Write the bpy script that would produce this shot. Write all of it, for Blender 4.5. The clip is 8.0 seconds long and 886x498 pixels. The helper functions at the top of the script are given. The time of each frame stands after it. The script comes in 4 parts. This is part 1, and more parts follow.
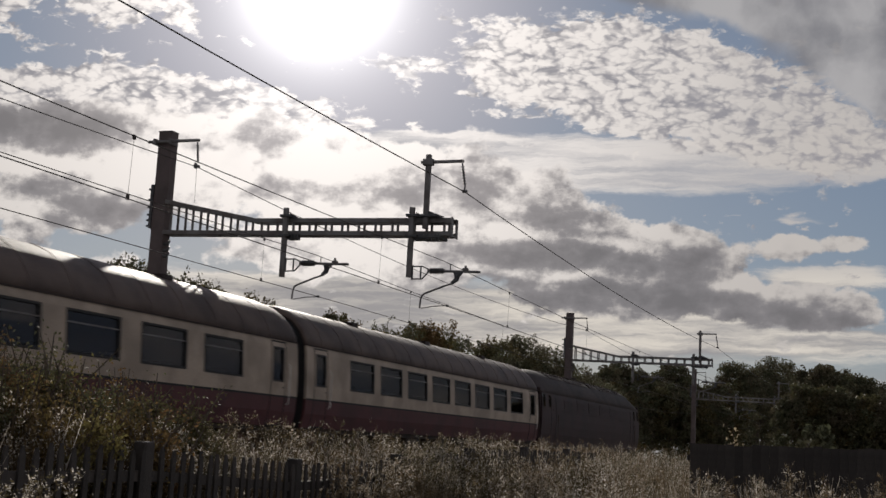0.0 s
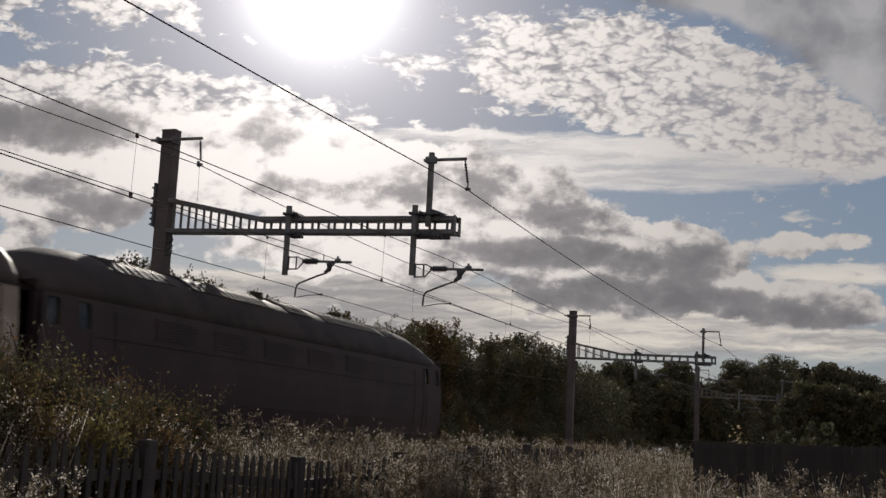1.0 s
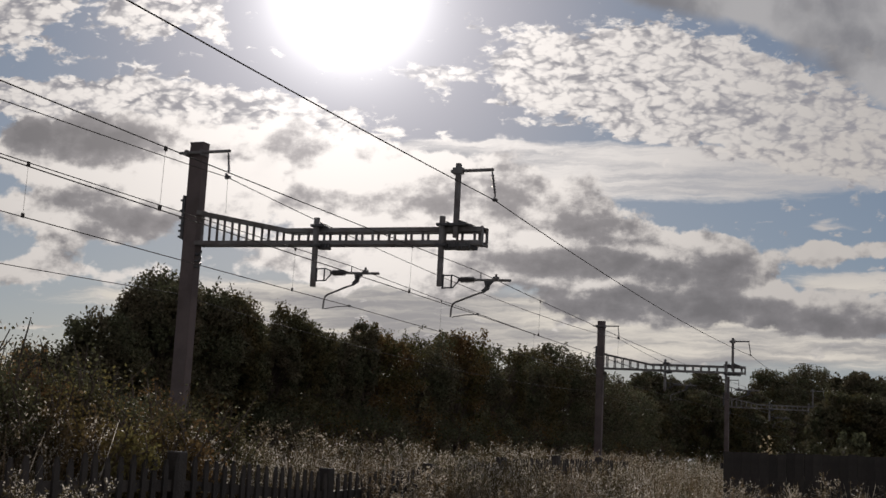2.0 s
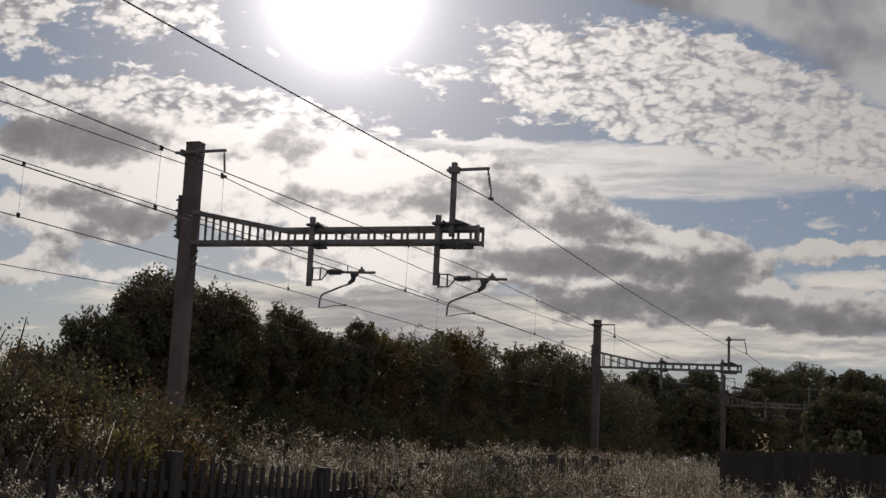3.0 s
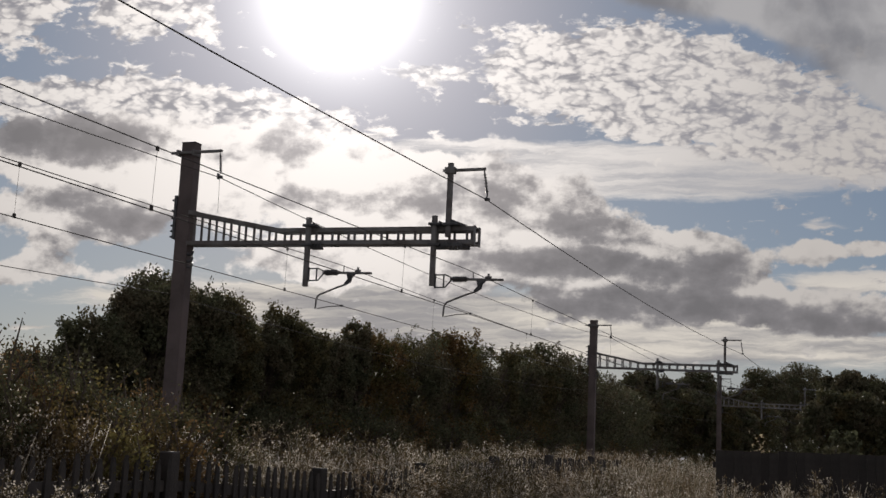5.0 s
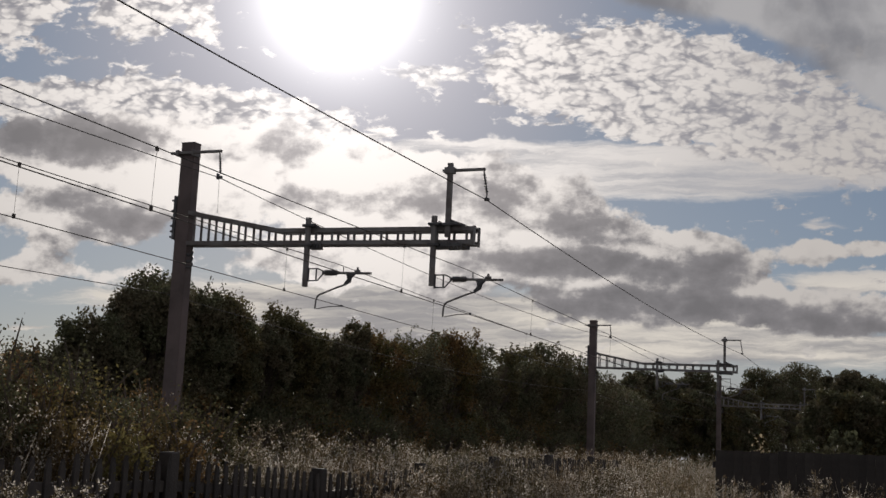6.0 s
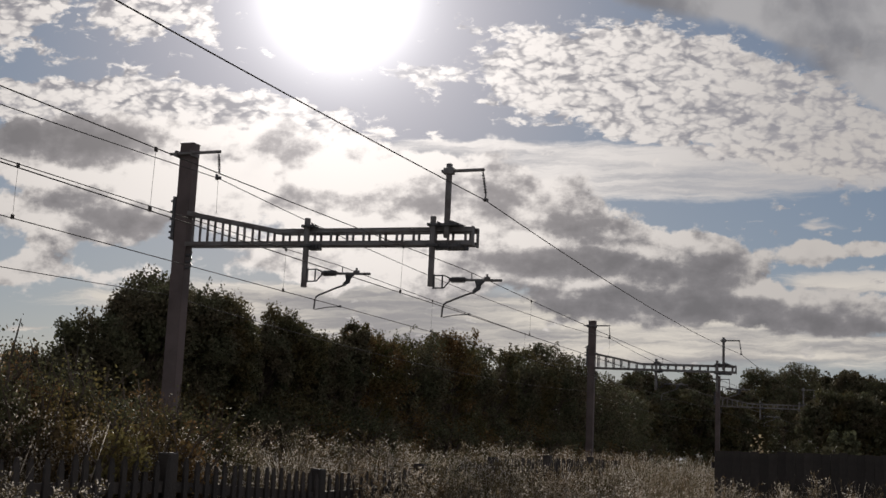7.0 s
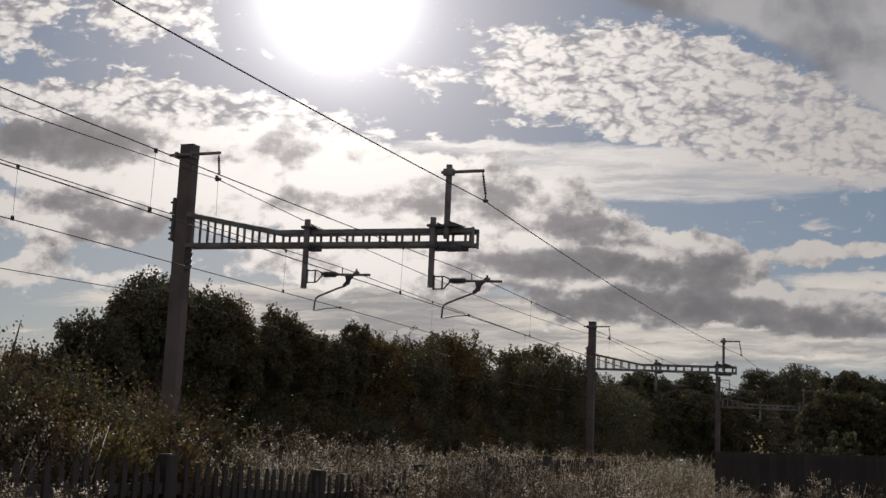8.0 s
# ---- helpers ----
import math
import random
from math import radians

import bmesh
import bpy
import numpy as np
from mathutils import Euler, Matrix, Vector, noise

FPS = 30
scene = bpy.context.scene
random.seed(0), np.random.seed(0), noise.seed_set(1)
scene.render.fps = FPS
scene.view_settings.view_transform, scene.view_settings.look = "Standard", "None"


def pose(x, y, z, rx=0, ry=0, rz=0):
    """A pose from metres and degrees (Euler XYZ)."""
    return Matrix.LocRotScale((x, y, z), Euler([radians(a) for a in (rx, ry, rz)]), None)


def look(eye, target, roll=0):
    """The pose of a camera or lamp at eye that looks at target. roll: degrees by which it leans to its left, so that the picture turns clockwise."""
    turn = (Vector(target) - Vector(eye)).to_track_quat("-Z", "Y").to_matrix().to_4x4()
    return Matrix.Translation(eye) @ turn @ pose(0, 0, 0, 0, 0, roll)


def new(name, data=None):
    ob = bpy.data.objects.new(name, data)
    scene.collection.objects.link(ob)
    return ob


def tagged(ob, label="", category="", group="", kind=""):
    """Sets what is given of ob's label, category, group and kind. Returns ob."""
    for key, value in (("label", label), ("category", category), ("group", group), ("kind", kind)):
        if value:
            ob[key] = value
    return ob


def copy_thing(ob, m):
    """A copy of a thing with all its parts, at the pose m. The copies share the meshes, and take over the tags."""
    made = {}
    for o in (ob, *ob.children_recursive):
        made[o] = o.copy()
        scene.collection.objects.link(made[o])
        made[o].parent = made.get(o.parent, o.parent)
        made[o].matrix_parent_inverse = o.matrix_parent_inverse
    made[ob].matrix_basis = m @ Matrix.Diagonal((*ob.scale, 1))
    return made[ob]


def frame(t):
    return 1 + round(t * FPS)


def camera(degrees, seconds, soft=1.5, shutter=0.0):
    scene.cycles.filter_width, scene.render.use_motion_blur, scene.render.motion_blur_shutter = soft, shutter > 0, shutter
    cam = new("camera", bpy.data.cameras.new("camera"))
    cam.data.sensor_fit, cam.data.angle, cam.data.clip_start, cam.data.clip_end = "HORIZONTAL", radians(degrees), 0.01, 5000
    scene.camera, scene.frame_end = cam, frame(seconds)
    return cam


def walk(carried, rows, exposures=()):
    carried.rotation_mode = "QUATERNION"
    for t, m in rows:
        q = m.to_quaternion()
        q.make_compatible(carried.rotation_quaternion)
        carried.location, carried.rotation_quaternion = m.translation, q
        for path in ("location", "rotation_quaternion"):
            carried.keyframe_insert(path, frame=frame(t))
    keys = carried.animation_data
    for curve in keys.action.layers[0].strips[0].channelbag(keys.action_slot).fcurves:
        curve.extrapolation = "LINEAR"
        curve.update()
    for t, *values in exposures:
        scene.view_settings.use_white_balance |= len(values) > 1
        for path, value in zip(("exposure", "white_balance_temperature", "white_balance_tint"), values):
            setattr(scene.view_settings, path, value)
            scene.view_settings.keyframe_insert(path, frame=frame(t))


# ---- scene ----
# ---------------------------------------------------------------- camera
EYE = 1.6
cam = camera(39.08, 8.0, soft=1.5, shutter=0.14)
ROWS = [  # seconds, yaw, pitch, roll
    (0.0, -1.078, 8.749, -2.94), (0.1, -0.986, 8.66, -2.68), (0.2, -0.989, 8.69, -2.66), (0.3, -0.917, 8.678, -2.62),
    (0.4, -0.869, 8.622, -2.62), (0.5, -0.797, 8.59, -2.445), (0.6, -0.81, 8.57, -2.6), (0.7, -0.92, 8.58, -2.9),
    (0.8, -0.951, 8.47, -2.72), (0.9, -1.008, 8.67, -2.7), (1.0, -0.937, 8.645, -2.898), (1.1, -0.983, 8.664, -2.75),
    (1.2, -1.03, 8.65, -2.8), (1.3, -0.936, 8.67, -2.75), (1.4, -0.75, 8.62, -2.85), (1.5, 0.527, 9.259, -2.485),
    (1.6, 0.423, 8.97, -2.8), (1.7, 0.408, 9.09, -2.82), (2.2, 0.31, 9.07, -2.74), (2.8, 0.225, 9.05, -2.66),
    (3.0, 0.199, 9.043, -2.639), (3.5, 0.106, 9.037, -2.595), (4.0, 0.077, 9.041, -2.58), (4.5, 0.039, 9.068, -2.62),
    (5.2, 0.03, 9.075, -2.6), (6.0, 0.021, 9.081, -2.581), (6.5, -0.014, 9.096, -2.566), (7.0, -0.025, 9.107, -2.55),
    (7.5, -0.047, 9.132, -2.56), (8.0, -0.02, 9.153, -2.5)]
walk(cam, [(t, pose(0, 0, EYE, 90 + p, r, y)) for t, y, p, r in ROWS],
     exposures=((0.0, 0.0, 6640, 11.5), (8.0, 0.0, 6640, 11.5)))

# the railway's own axes: x across the tracks (towards the camera's side), y along them, z up
TRACK_YAW = -21.26
TRACK = Matrix.Translation((-7.08, 32.48, 0)) @ Matrix.Rotation(radians(TRACK_YAW), 4, "Z")
RAIL = 0.72          # rail top
FAR_TRACK, NEAR_TRACK = 3.95, 7.75


def rail_pose(w, s, z=0.0, turn=0.0):
    p = TRACK @ Vector((w, s, z))
    return pose(p.x, p.y, p.z, 0, 0, TRACK_YAW + turn)


# ---------------------------------------------------------------- sky and sun
SUN_AZ, SUN_EL = -5.9, 20.5      # degrees clockwise from +y, degrees up
sun_dir = Vector((math.sin(radians(SUN_AZ)) * math.cos(radians(SUN_EL)),
                  math.cos(radians(SUN_AZ)) * math.cos(radians(SUN_EL)), math.sin(radians(SUN_EL))))

world = bpy.data.worlds.new("sky")
scene.world = world
world.use_nodes = True
WT = world.node_tree
WT.nodes.clear()


def wnode(kind, **inputs):
    n = WT.nodes.new(kind)
    for k, v in inputs.items():
        n.inputs[int(k[1:])].default_value = v
    return n


def wput(n, i, v):
    if isinstance(v, bpy.types.NodeSocket):
        WT.links.new(v, n.inputs[i])
    else:
        n.inputs[i].default_value = v


def wm(op, a, b=0.0, clamp=False):
    n = WT.nodes.new("ShaderNodeMath")
    n.operation, n.use_clamp = op, clamp
    wput(n, 0, a), wput(n, 1, b)
    return n.outputs[0]


def wv(op, a, b=(0, 0, 0)):
    n = WT.nodes.new("ShaderNodeVectorMath")
    n.operation = op
    wput(n, 0, a), wput(n, 1, b)
    return n.outputs["Value"] if op in ("DOT_PRODUCT", "LENGTH", "DISTANCE") else n.outputs["Vector"]


def wnoise(vec, scale, detail=5.0, rough=0.55, stretch=(1, 1, 1), colour=False, lac=2.0):
    if stretch != (1, 1, 1):
        vec = wv("MULTIPLY", vec, stretch)
    n = WT.nodes.new("ShaderNodeTexNoise")
    n.inputs["Scale"].default_value, n.inputs["Detail"].default_value = scale, detail
    n.inputs["Roughness"].default_value, n.inputs["Lacunarity"].default_value = rough, lac
    WT.links.new(vec, n.inputs["Vector"])
    return n.outputs["Color" if colour else "Fac"]


def wramp(v, lo, hi, a=0.0, b=1.0):
    n = WT.nodes.new("ShaderNodeMapRange")
    n.interpolation_type = "SMOOTHSTEP"
    wput(n, 0, v), wput(n, 1, lo), wput(n, 2, hi), wput(n, 3, a), wput(n, 4, b)
    return n.outputs[0]


def wmix(f, a, b, mode="MIX"):
    n = WT.nodes.new("ShaderNodeMix")
    n.data_type, n.blend_type = "RGBA", mode
    wput(n, 0, f), wput(n, 6, a), wput(n, 7, b)
    return n.outputs[2]


def wblobs(vec, rows):
    """Sum of soft elliptical mounds on the sky chart: weight, centre, half-widths, turn in degrees."""
    total = 0.0
    for k, cx, cy, rx, ry, *turn in rows:
        n = WT.nodes.new("ShaderNodeTexGradient")
        n.gradient_type = "SPHERICAL"
        tm = n.texture_mapping
        tm.vector_type, tm.translation, tm.scale = "TEXTURE", (cx, cy, 0), (rx * 1.3, ry * 1.3, 1)
        tm.rotation = (0, 0, radians(turn[0] if turn else 0.0))
        WT.links.new(vec, n.inputs[0])
        a = WT.nodes.new("ShaderNodeMath")
        a.operation = "MULTIPLY_ADD"
        WT.links.new(n.outputs["Fac"], a.inputs[0])
        a.inputs[1].default_value = k * 1.45
        wput(a, 2, total)
        total = a.outputs[0]
    return total


def rgb(r, g, b):
    return (r, g, b, 1.0)


# A flat chart of the sky around one fixed direction: about 2.6 degrees a unit, x to the right, y down.
chart_turn = pose(0, 0, 0, 90 + 9.15, -2.49, 0).to_3x3()
toward = WT.nodes.new("ShaderNodeTexCoord").outputs["Generated"]
ahead = wm("MAXIMUM", wv("DOT_PRODUCT", toward, tuple(-chart_turn.col[2])), 0.12)
comb = WT.nodes.new("ShaderNodeCombineXYZ")
WT.links.new(wm("ADD", wm("MULTIPLY", wm("DIVIDE", wv("DOT_PRODUCT", toward, tuple(chart_turn.col[0])), ahead), 22.09), 7.84), comb.inputs[0])
WT.links.new(wm("ADD", wm("MULTIPLY", wm("DIVIDE", wv("DOT_PRODUCT", toward, tuple(chart_turn.col[1])), ahead), -22.09), 4.41), comb.inputs[1])
chart = comb.outputs[0]
# ragged edges: the chart is pushed about by noise before the masses are laid on it
push = wv("SUBTRACT", wnoise(chart, 0.9, 6, 0.62, colour=True), (0.5, 0.5, 0.5))
ragged = wv("ADD", chart, wv("MULTIPLY", push, (0.95, 0.6, 0.0)))
push2 = wv("SUBTRACT", wnoise(chart, 2.4, 4, 0.6, stretch=(0.6, 1.3, 1), colour=True), (0.5, 0.5, 0.5))
finely = wv("ADD", chart, wv("MULTIPLY", push2, (0.5, 0.25, 0.0)))
sep = WT.nodes.new("ShaderNodeSeparateXYZ")
WT.links.new(chart, sep.inputs[0])
CX, CY = sep.outputs[0], sep.outputs[1]

# angle from the sun, in degrees
from_sun = wm("MULTIPLY", wm("ARCCOSINE", wm("MINIMUM", wv("DOT_PRODUCT", toward, tuple(sun_dir)), 1.0)), 57.2958)

# clear sky: Nishita, paled by haze near the sun and the horizon
sky = WT.nodes.new("ShaderNodeTexSky")
sky.sky_type, sky.sun_disc = "NISHITA", False
sky.sun_elevation, sky.sun_rotation = radians(SUN_EL), radians(SUN_AZ)
sky.air_density, sky.dust_density, sky.ozone_density = 1.0, 0.4, 1.5
clear = wmix(0.55, wmix(1.0, sky.outputs[0], rgb(0.043, 0.043, 0.043), "MULTIPLY"), rgb(0.165, 0.225, 0.335))
clear = wmix(wramp(from_sun, 15.0, 5.0, 0.0, 0.8), clear, rgb(0.37, 0.365, 0.415))

# --- cover by small fair-weather cells (altocumulus), in patches
cells = wnoise(finely, 1.9, 4, 0.55, stretch=(0.8, 1.4, 1))
cells_fine = wnoise(finely, 4.6, 4, 0.6, stretch=(0.75, 1.4, 1))
patch = wblobs(ragged, [
    (0.95, 10.9, 1.4, 2.5, 0.95, 4), (0.65, 12.4, 1.6, 2.4, 1.0, 10), (0.75, 13.6, 2.0, 2.3, 0.9, 12), (0.75, 14.6, 2.5, 2.6, 0.6, 4), (0.25, 9.2, 1.3, 0.8, 0.8), (0.15, 7.9, 1.5, 0.9, 0.3),
    (0.75, 1.2, 1.75, 2.2, 0.36, 2), (0.8, 3.6, 1.9, 2.0, 0.5, 12), (0.6, 5.7, 2.3, 1.6, 0.4, 14), (0.7, 1.0, 2.0, 2.4, 0.4, 6),
    (0.95, 0.2, 0.2, 1.3, 0.7, -25), (1.1, 2.65, 0.15, 1.1, 0.6, -8), (0.7, 3.62, 0.48, 0.42, 0.25, 38), (0.45, 7.4, 1.35, 0.7, 0.16, 5),
    (0.3, 1.2, 1.0, 1.2, 0.12, 10)])
lumps = wm("ADD", wm("MULTIPLY", wm("SUBTRACT", cells, 0.5), 1.9), wm("MULTIPLY", wm("SUBTRACT", cells_fine, 0.5), 1.3))
alto = wramp(wm("ADD", patch, lumps), 0.24, 0.56)


def wcells(vec, scale):
    n = WT.nodes.new("ShaderNodeTexVoronoi")
    n.feature = "SMOOTH_F1"
    n.inputs["Scale"].default_value, n.inputs["Smoothness"].default_value = scale, 0.35
    WT.links.new(wv("MULTIPLY", vec, (0.75, 1.35, 1.0)), n.inputs["Vector"])
    return n.outputs["Distance"]


bulge = wm("ADD", wm("MULTIPLY", wcells(finely, 3.4), 0.40), wm("ADD", wm("MULTIPLY", wcells(finely, 7.5), 0.40), wm("MULTIPLY", wcells(finely, 14.0), 0.22)))
alto_tone = wramp(wm("ADD", wm("SUBTRACT", 0.78, wm("MULTIPLY", bulge, 1.35)), wm("MULTIPLY", lumps, 0.22)), -0.26, 0.26)

# --- a thin white sheet in streaks across the middle, and streaks low down
streak = wnoise(finely, 1.0, 6, 0.62, stretch=(0.22, 2.6, 1))
sheet_at = wblobs(finely, [
    (1.1, 10.3, 2.95, 4.0, 0.42, 0), (1.2, 13.3, 3.05, 3.8, 0.46, -3), (0.9, 8.0, 2.7, 1.8, 0.22, 3), (0.8, 15.3, 2.8, 1.6, 0.5, 0),
    (1.0, 12.5, 6.05, 5.5, 0.5, 1), (0.9, 8.0, 5.85, 4.5, 0.6, 2), (0.75, 15.0, 5.05, 1.5, 0.3), (0.4, 14.6, 4.02, 0.7, 0.07), (0.4, 14.45, 3.9, 0.3, 0.16),
    (0.8, 5.5, 5.4, 5.0, 0.5, 2), (0.7, 0.5, 5.86, 0.5, 0.05)])
sheet = wramp(wm("ADD", sheet_at, wm("MULTIPLY", wm("SUBTRACT", streak, 0.5), 1.5)), 0.25, 0.75)

# --- heaps of cumulus: bright where thin or facing the sun, grey in the body
broken = wv("MULTIPLY", chart, (1.0, 1.35, 1.0))
puffs = wnoise(broken, 0.95, 8, 0.58)
sunward = wnoise(wv("ADD", broken, (-0.04, -0.30, 0.0)), 0.95, 8, 0.58)
heap_at = wblobs(ragged, [
    (0.9, 0.4, 2.6, 1.3, 0.6), (1.0, 2.0, 2.75, 1.5, 0.75), (1.1, 1.5, 3.75, 2.2, 0.75), (1.1, 4.4, 2.75, 2.4, 0.6, 8), (1.2, 5.8, 3.4, 2.6, 0.95),
    (1.2, 8.2, 3.6, 1.8, 0.85, 8), (1.2, 10.2, 4.1, 1.6, 0.8, 16), (1.2, 11.7, 4.7, 1.6, 0.62, 8), (1.1, 12.9, 4.6, 0.85, 0.55, 10),
    (0.95, 9.0, 4.8, 2.4, 0.7), (1.0, 11.7, 5.4, 2.2, 0.5), (1.0, 14.8, 5.5, 2.0, 0.5, 2), (1.0, 14.4, 4.47, 0.62, 0.32), (0.9, 15.5, 4.4, 0.45, 0.2),
    (0.9, 0.5, 4.82, 1.3, 0.36, 5), (0.8, 5.2, 4.75, 1.5, 0.45), (0.85, 7.0, 4.6, 1.8, 0.6), (0.5, 2.2, 4.9, 1.0, 0.25),
    (0.3, 15.0, 0.5, 2.5, 1.2, 20)])
heap = wramp(wm("ADD", heap_at, wm("MULTIPLY", wm("SUBTRACT", puffs, 0.5), 2.6)), 0.42, 0.72)
grey_at = wblobs(wv("ADD", chart, wv("MULTIPLY", push, (0.8, 0.34, 0.0))), [
    (-0.5, 10.6, 4.38, 1.8, 0.14, 8), (-0.6, 10.6, 5.04, 2.6, 0.13, 2), (-0.4, 12.0, 4.25, 1.2, 0.2, 20), (-0.5, 13.9, 5.2, 0.7, 0.3), (-0.5, 3.2, 3.4, 0.8, 0.4), (-0.1, 6.3, 2.9, 1.2, 0.3, 10), (-0.4, 1.2, 3.2, 1.6, 0.15),
    (1.15, 0.3, 2.4, 0.8, 0.42, 12), (1.2, 1.7, 2.5, 1.2, 0.5, 4), (0.6, 0.95, 3.5, 0.9, 0.24), (0.9, 2.05, 4.0, 0.95, 0.42, 5), (0.4, 0.9, 4.3, 0.8, 0.25),
    (0.62, 5.15, 2.72, 0.75, 0.26, 6), (0.5, 5.5, 3.55, 0.8, 0.26), (0.55, 7.1, 3.5, 0.9, 0.34), (-0.5, 6.3, 3.2, 0.9, 0.3), (-0.5, 4.1, 3.2, 1.0, 0.3), (-0.45, 5.6, 4.1, 1.4, 0.3),
    (0.6, 8.8, 3.6, 1.3, 0.5, 12), (0.75, 10.6, 4.0, 1.0, 0.5, 8), (0.95, 11.4, 4.75, 1.9, 0.42, 3), (0.8, 12.9, 4.72, 0.7, 0.4), (0.6, 9.0, 4.7, 1.7, 0.35),
    (0.75, 9.4, 5.2, 1.6, 0.35), (0.95, 11.8, 5.4, 1.8, 0.36), (0.85, 14.6, 5.62, 2.0, 0.35, 3), (0.7, 9.0, 5.6, 2.0, 0.25), (0.5, 13.6, 5.85, 2.2, 0.2),
    (0.3, 15.2, 0.7, 2.6, 1.1, 15)])
thick = wm("ADD", grey_at, wm("MULTIPLY", wm("SUBTRACT", sunward, 0.5), 2.0))
thick = wm("ADD", thick, wm("MULTIPLY", wm("SUBTRACT", sunward, puffs), 1.6))
billow = wnoise(broken, 2.3, 6, 0.6)
thick = wm("ADD", thick, wm("MULTIPLY", wm("SUBTRACT", billow, 0.5), 1.5))
body = wramp(thick, -0.10, 0.80)
deep = wramp(thick, 0.45, 1.7)

# brightness of lit cloud falls off away from the sun
lit = wramp(from_sun, 25.0, 6.0, 0.52, 0.97)
white = wmix(1.0, rgb(1.0, 0.955, 0.915), wmix(lit, rgb(0, 0, 0), rgb(1, 1, 1)), "MULTIPLY")
grey = wmix(wramp(from_sun, 20.0, 7.0), rgb(0.215, 0.21, 0.222), rgb(0.36, 0.34, 0.345))
grey = wmix(deep, grey, wmix(wramp(from_sun, 20.0, 7.0), rgb(0.145, 0.143, 0.153), rgb(0.23, 0.218, 0.222)))
low_tone = wmix(wramp(streak, 0.38, 0.62), rgb(0.31, 0.30, 0.305), rgb(0.70, 0.655, 0.585))

c = wmix(wm("MULTIPLY", sheet, 0.9), clear, wmix(wramp(CY, 4.6, 5.3), wmix(wramp(streak, 0.34, 0.6), rgb(0.42, 0.42, 0.44), white), low_tone))
c = wmix(wm("MULTIPLY", alto, 0.95), c, wmix(alto_tone, rgb(0.30, 0.295, 0.32), white))
c = wmix(heap, c, wmix(wm("MULTIPLY", body, 0.95), white, grey))
# a smooth grey veil high up, drawn out in slanting streaks
drawn = wnoise(wv("ADD", wv("MULTIPLY", chart, (0.55, 0.55, 1.0)), wv("MULTIPLY", push, (0.35, 0.35, 0.0))), 0.9, 5, 0.5)
veil_at = wblobs(wv("ADD", chart, wv("MULTIPLY", push, (0.5, 0.4, 0.0))), [
    (1.2, 15.2, 0.3, 2.9, 1.1, 28), (1.0, 12.4, -0.1, 2.6, 0.5, 12), (0.8, 16.0, 1.4, 1.2, 1.0, 40)])
veil_on = wramp(wm("ADD", veil_at, wm("MULTIPLY", wm("SUBTRACT", drawn, 0.5), 1.3)), 0.15, 0.75)
c = wmix(wm("MULTIPLY", veil_on, 0.92), c, wmix(wramp(drawn, 0.36, 0.62), rgb(0.42, 0.415, 0.42), rgb(0.20, 0.20, 0.215)))
# murk close to the horizon
c = wmix(wramp(CY, 6.3, 7.6, 0.0, 0.8), c, rgb(0.27, 0.285, 0.31))
# the rest of the sky, overhead and behind: the same broken cloud, lit from the front
around = wramp(wnoise(toward, 3.2, 6, 0.58, stretch=(1, 1, 1.8)), 0.40, 0.56)
c = wmix(wramp(from_sun, 34.0, 60.0), c, wmix(around, rgb(0.135, 0.165, 0.225), rgb(0.43, 0.41, 0.405)))
# the bright veil round the sun
veil = wm("ADD", wm("MULTIPLY", wm("POWER", 2.71828, wm("MULTIPLY", wm("POWER", wm("DIVIDE", from_sun, 2.12), 1.65), -1.0)), 3.3),
          wm("MULTIPLY", wm("POWER", 2.71828, wm("MULTIPLY", wm("POWER", wm("DIVIDE", from_sun, 6.0), 2.0), -1.0)), 0.52))
glow = WT.nodes.new("ShaderNodeCombineXYZ")
for k, tint in enumerate((1.0, 0.985, 1.0)):
    WT.links.new(wm("MULTIPLY", veil, tint), glow.inputs[k])
c = wmix(1.0, c, glow.outputs[0], "ADD")
# below the horizon: dull ground
updown = WT.nodes.new("ShaderNodeSeparateXYZ")
WT.links.new(toward, updown.inputs[0])
c = wmix(wramp(updown.outputs[2], -0.02, -0.06), c, rgb(0.06, 0.06, 0.05))
background = WT.nodes.new("ShaderNodeBackground")
WT.links.new(c, background.inputs[0])
background.inputs[1].default_value = 1.0
WT.links.new(background.outputs[0], WT.nodes.new("ShaderNodeOutputWorld").inputs[0])

sun = new("sun", bpy.data.lights.new("sun", "SUN"))
sun.data.energy, sun.data.angle, sun.data.color = 3.6, radians(0.6), (1.0, 0.95, 0.86)
sun.matrix_world = look(sun_dir * 100, (0, 0, 0))
scene.view_settings.exposure = 0.0


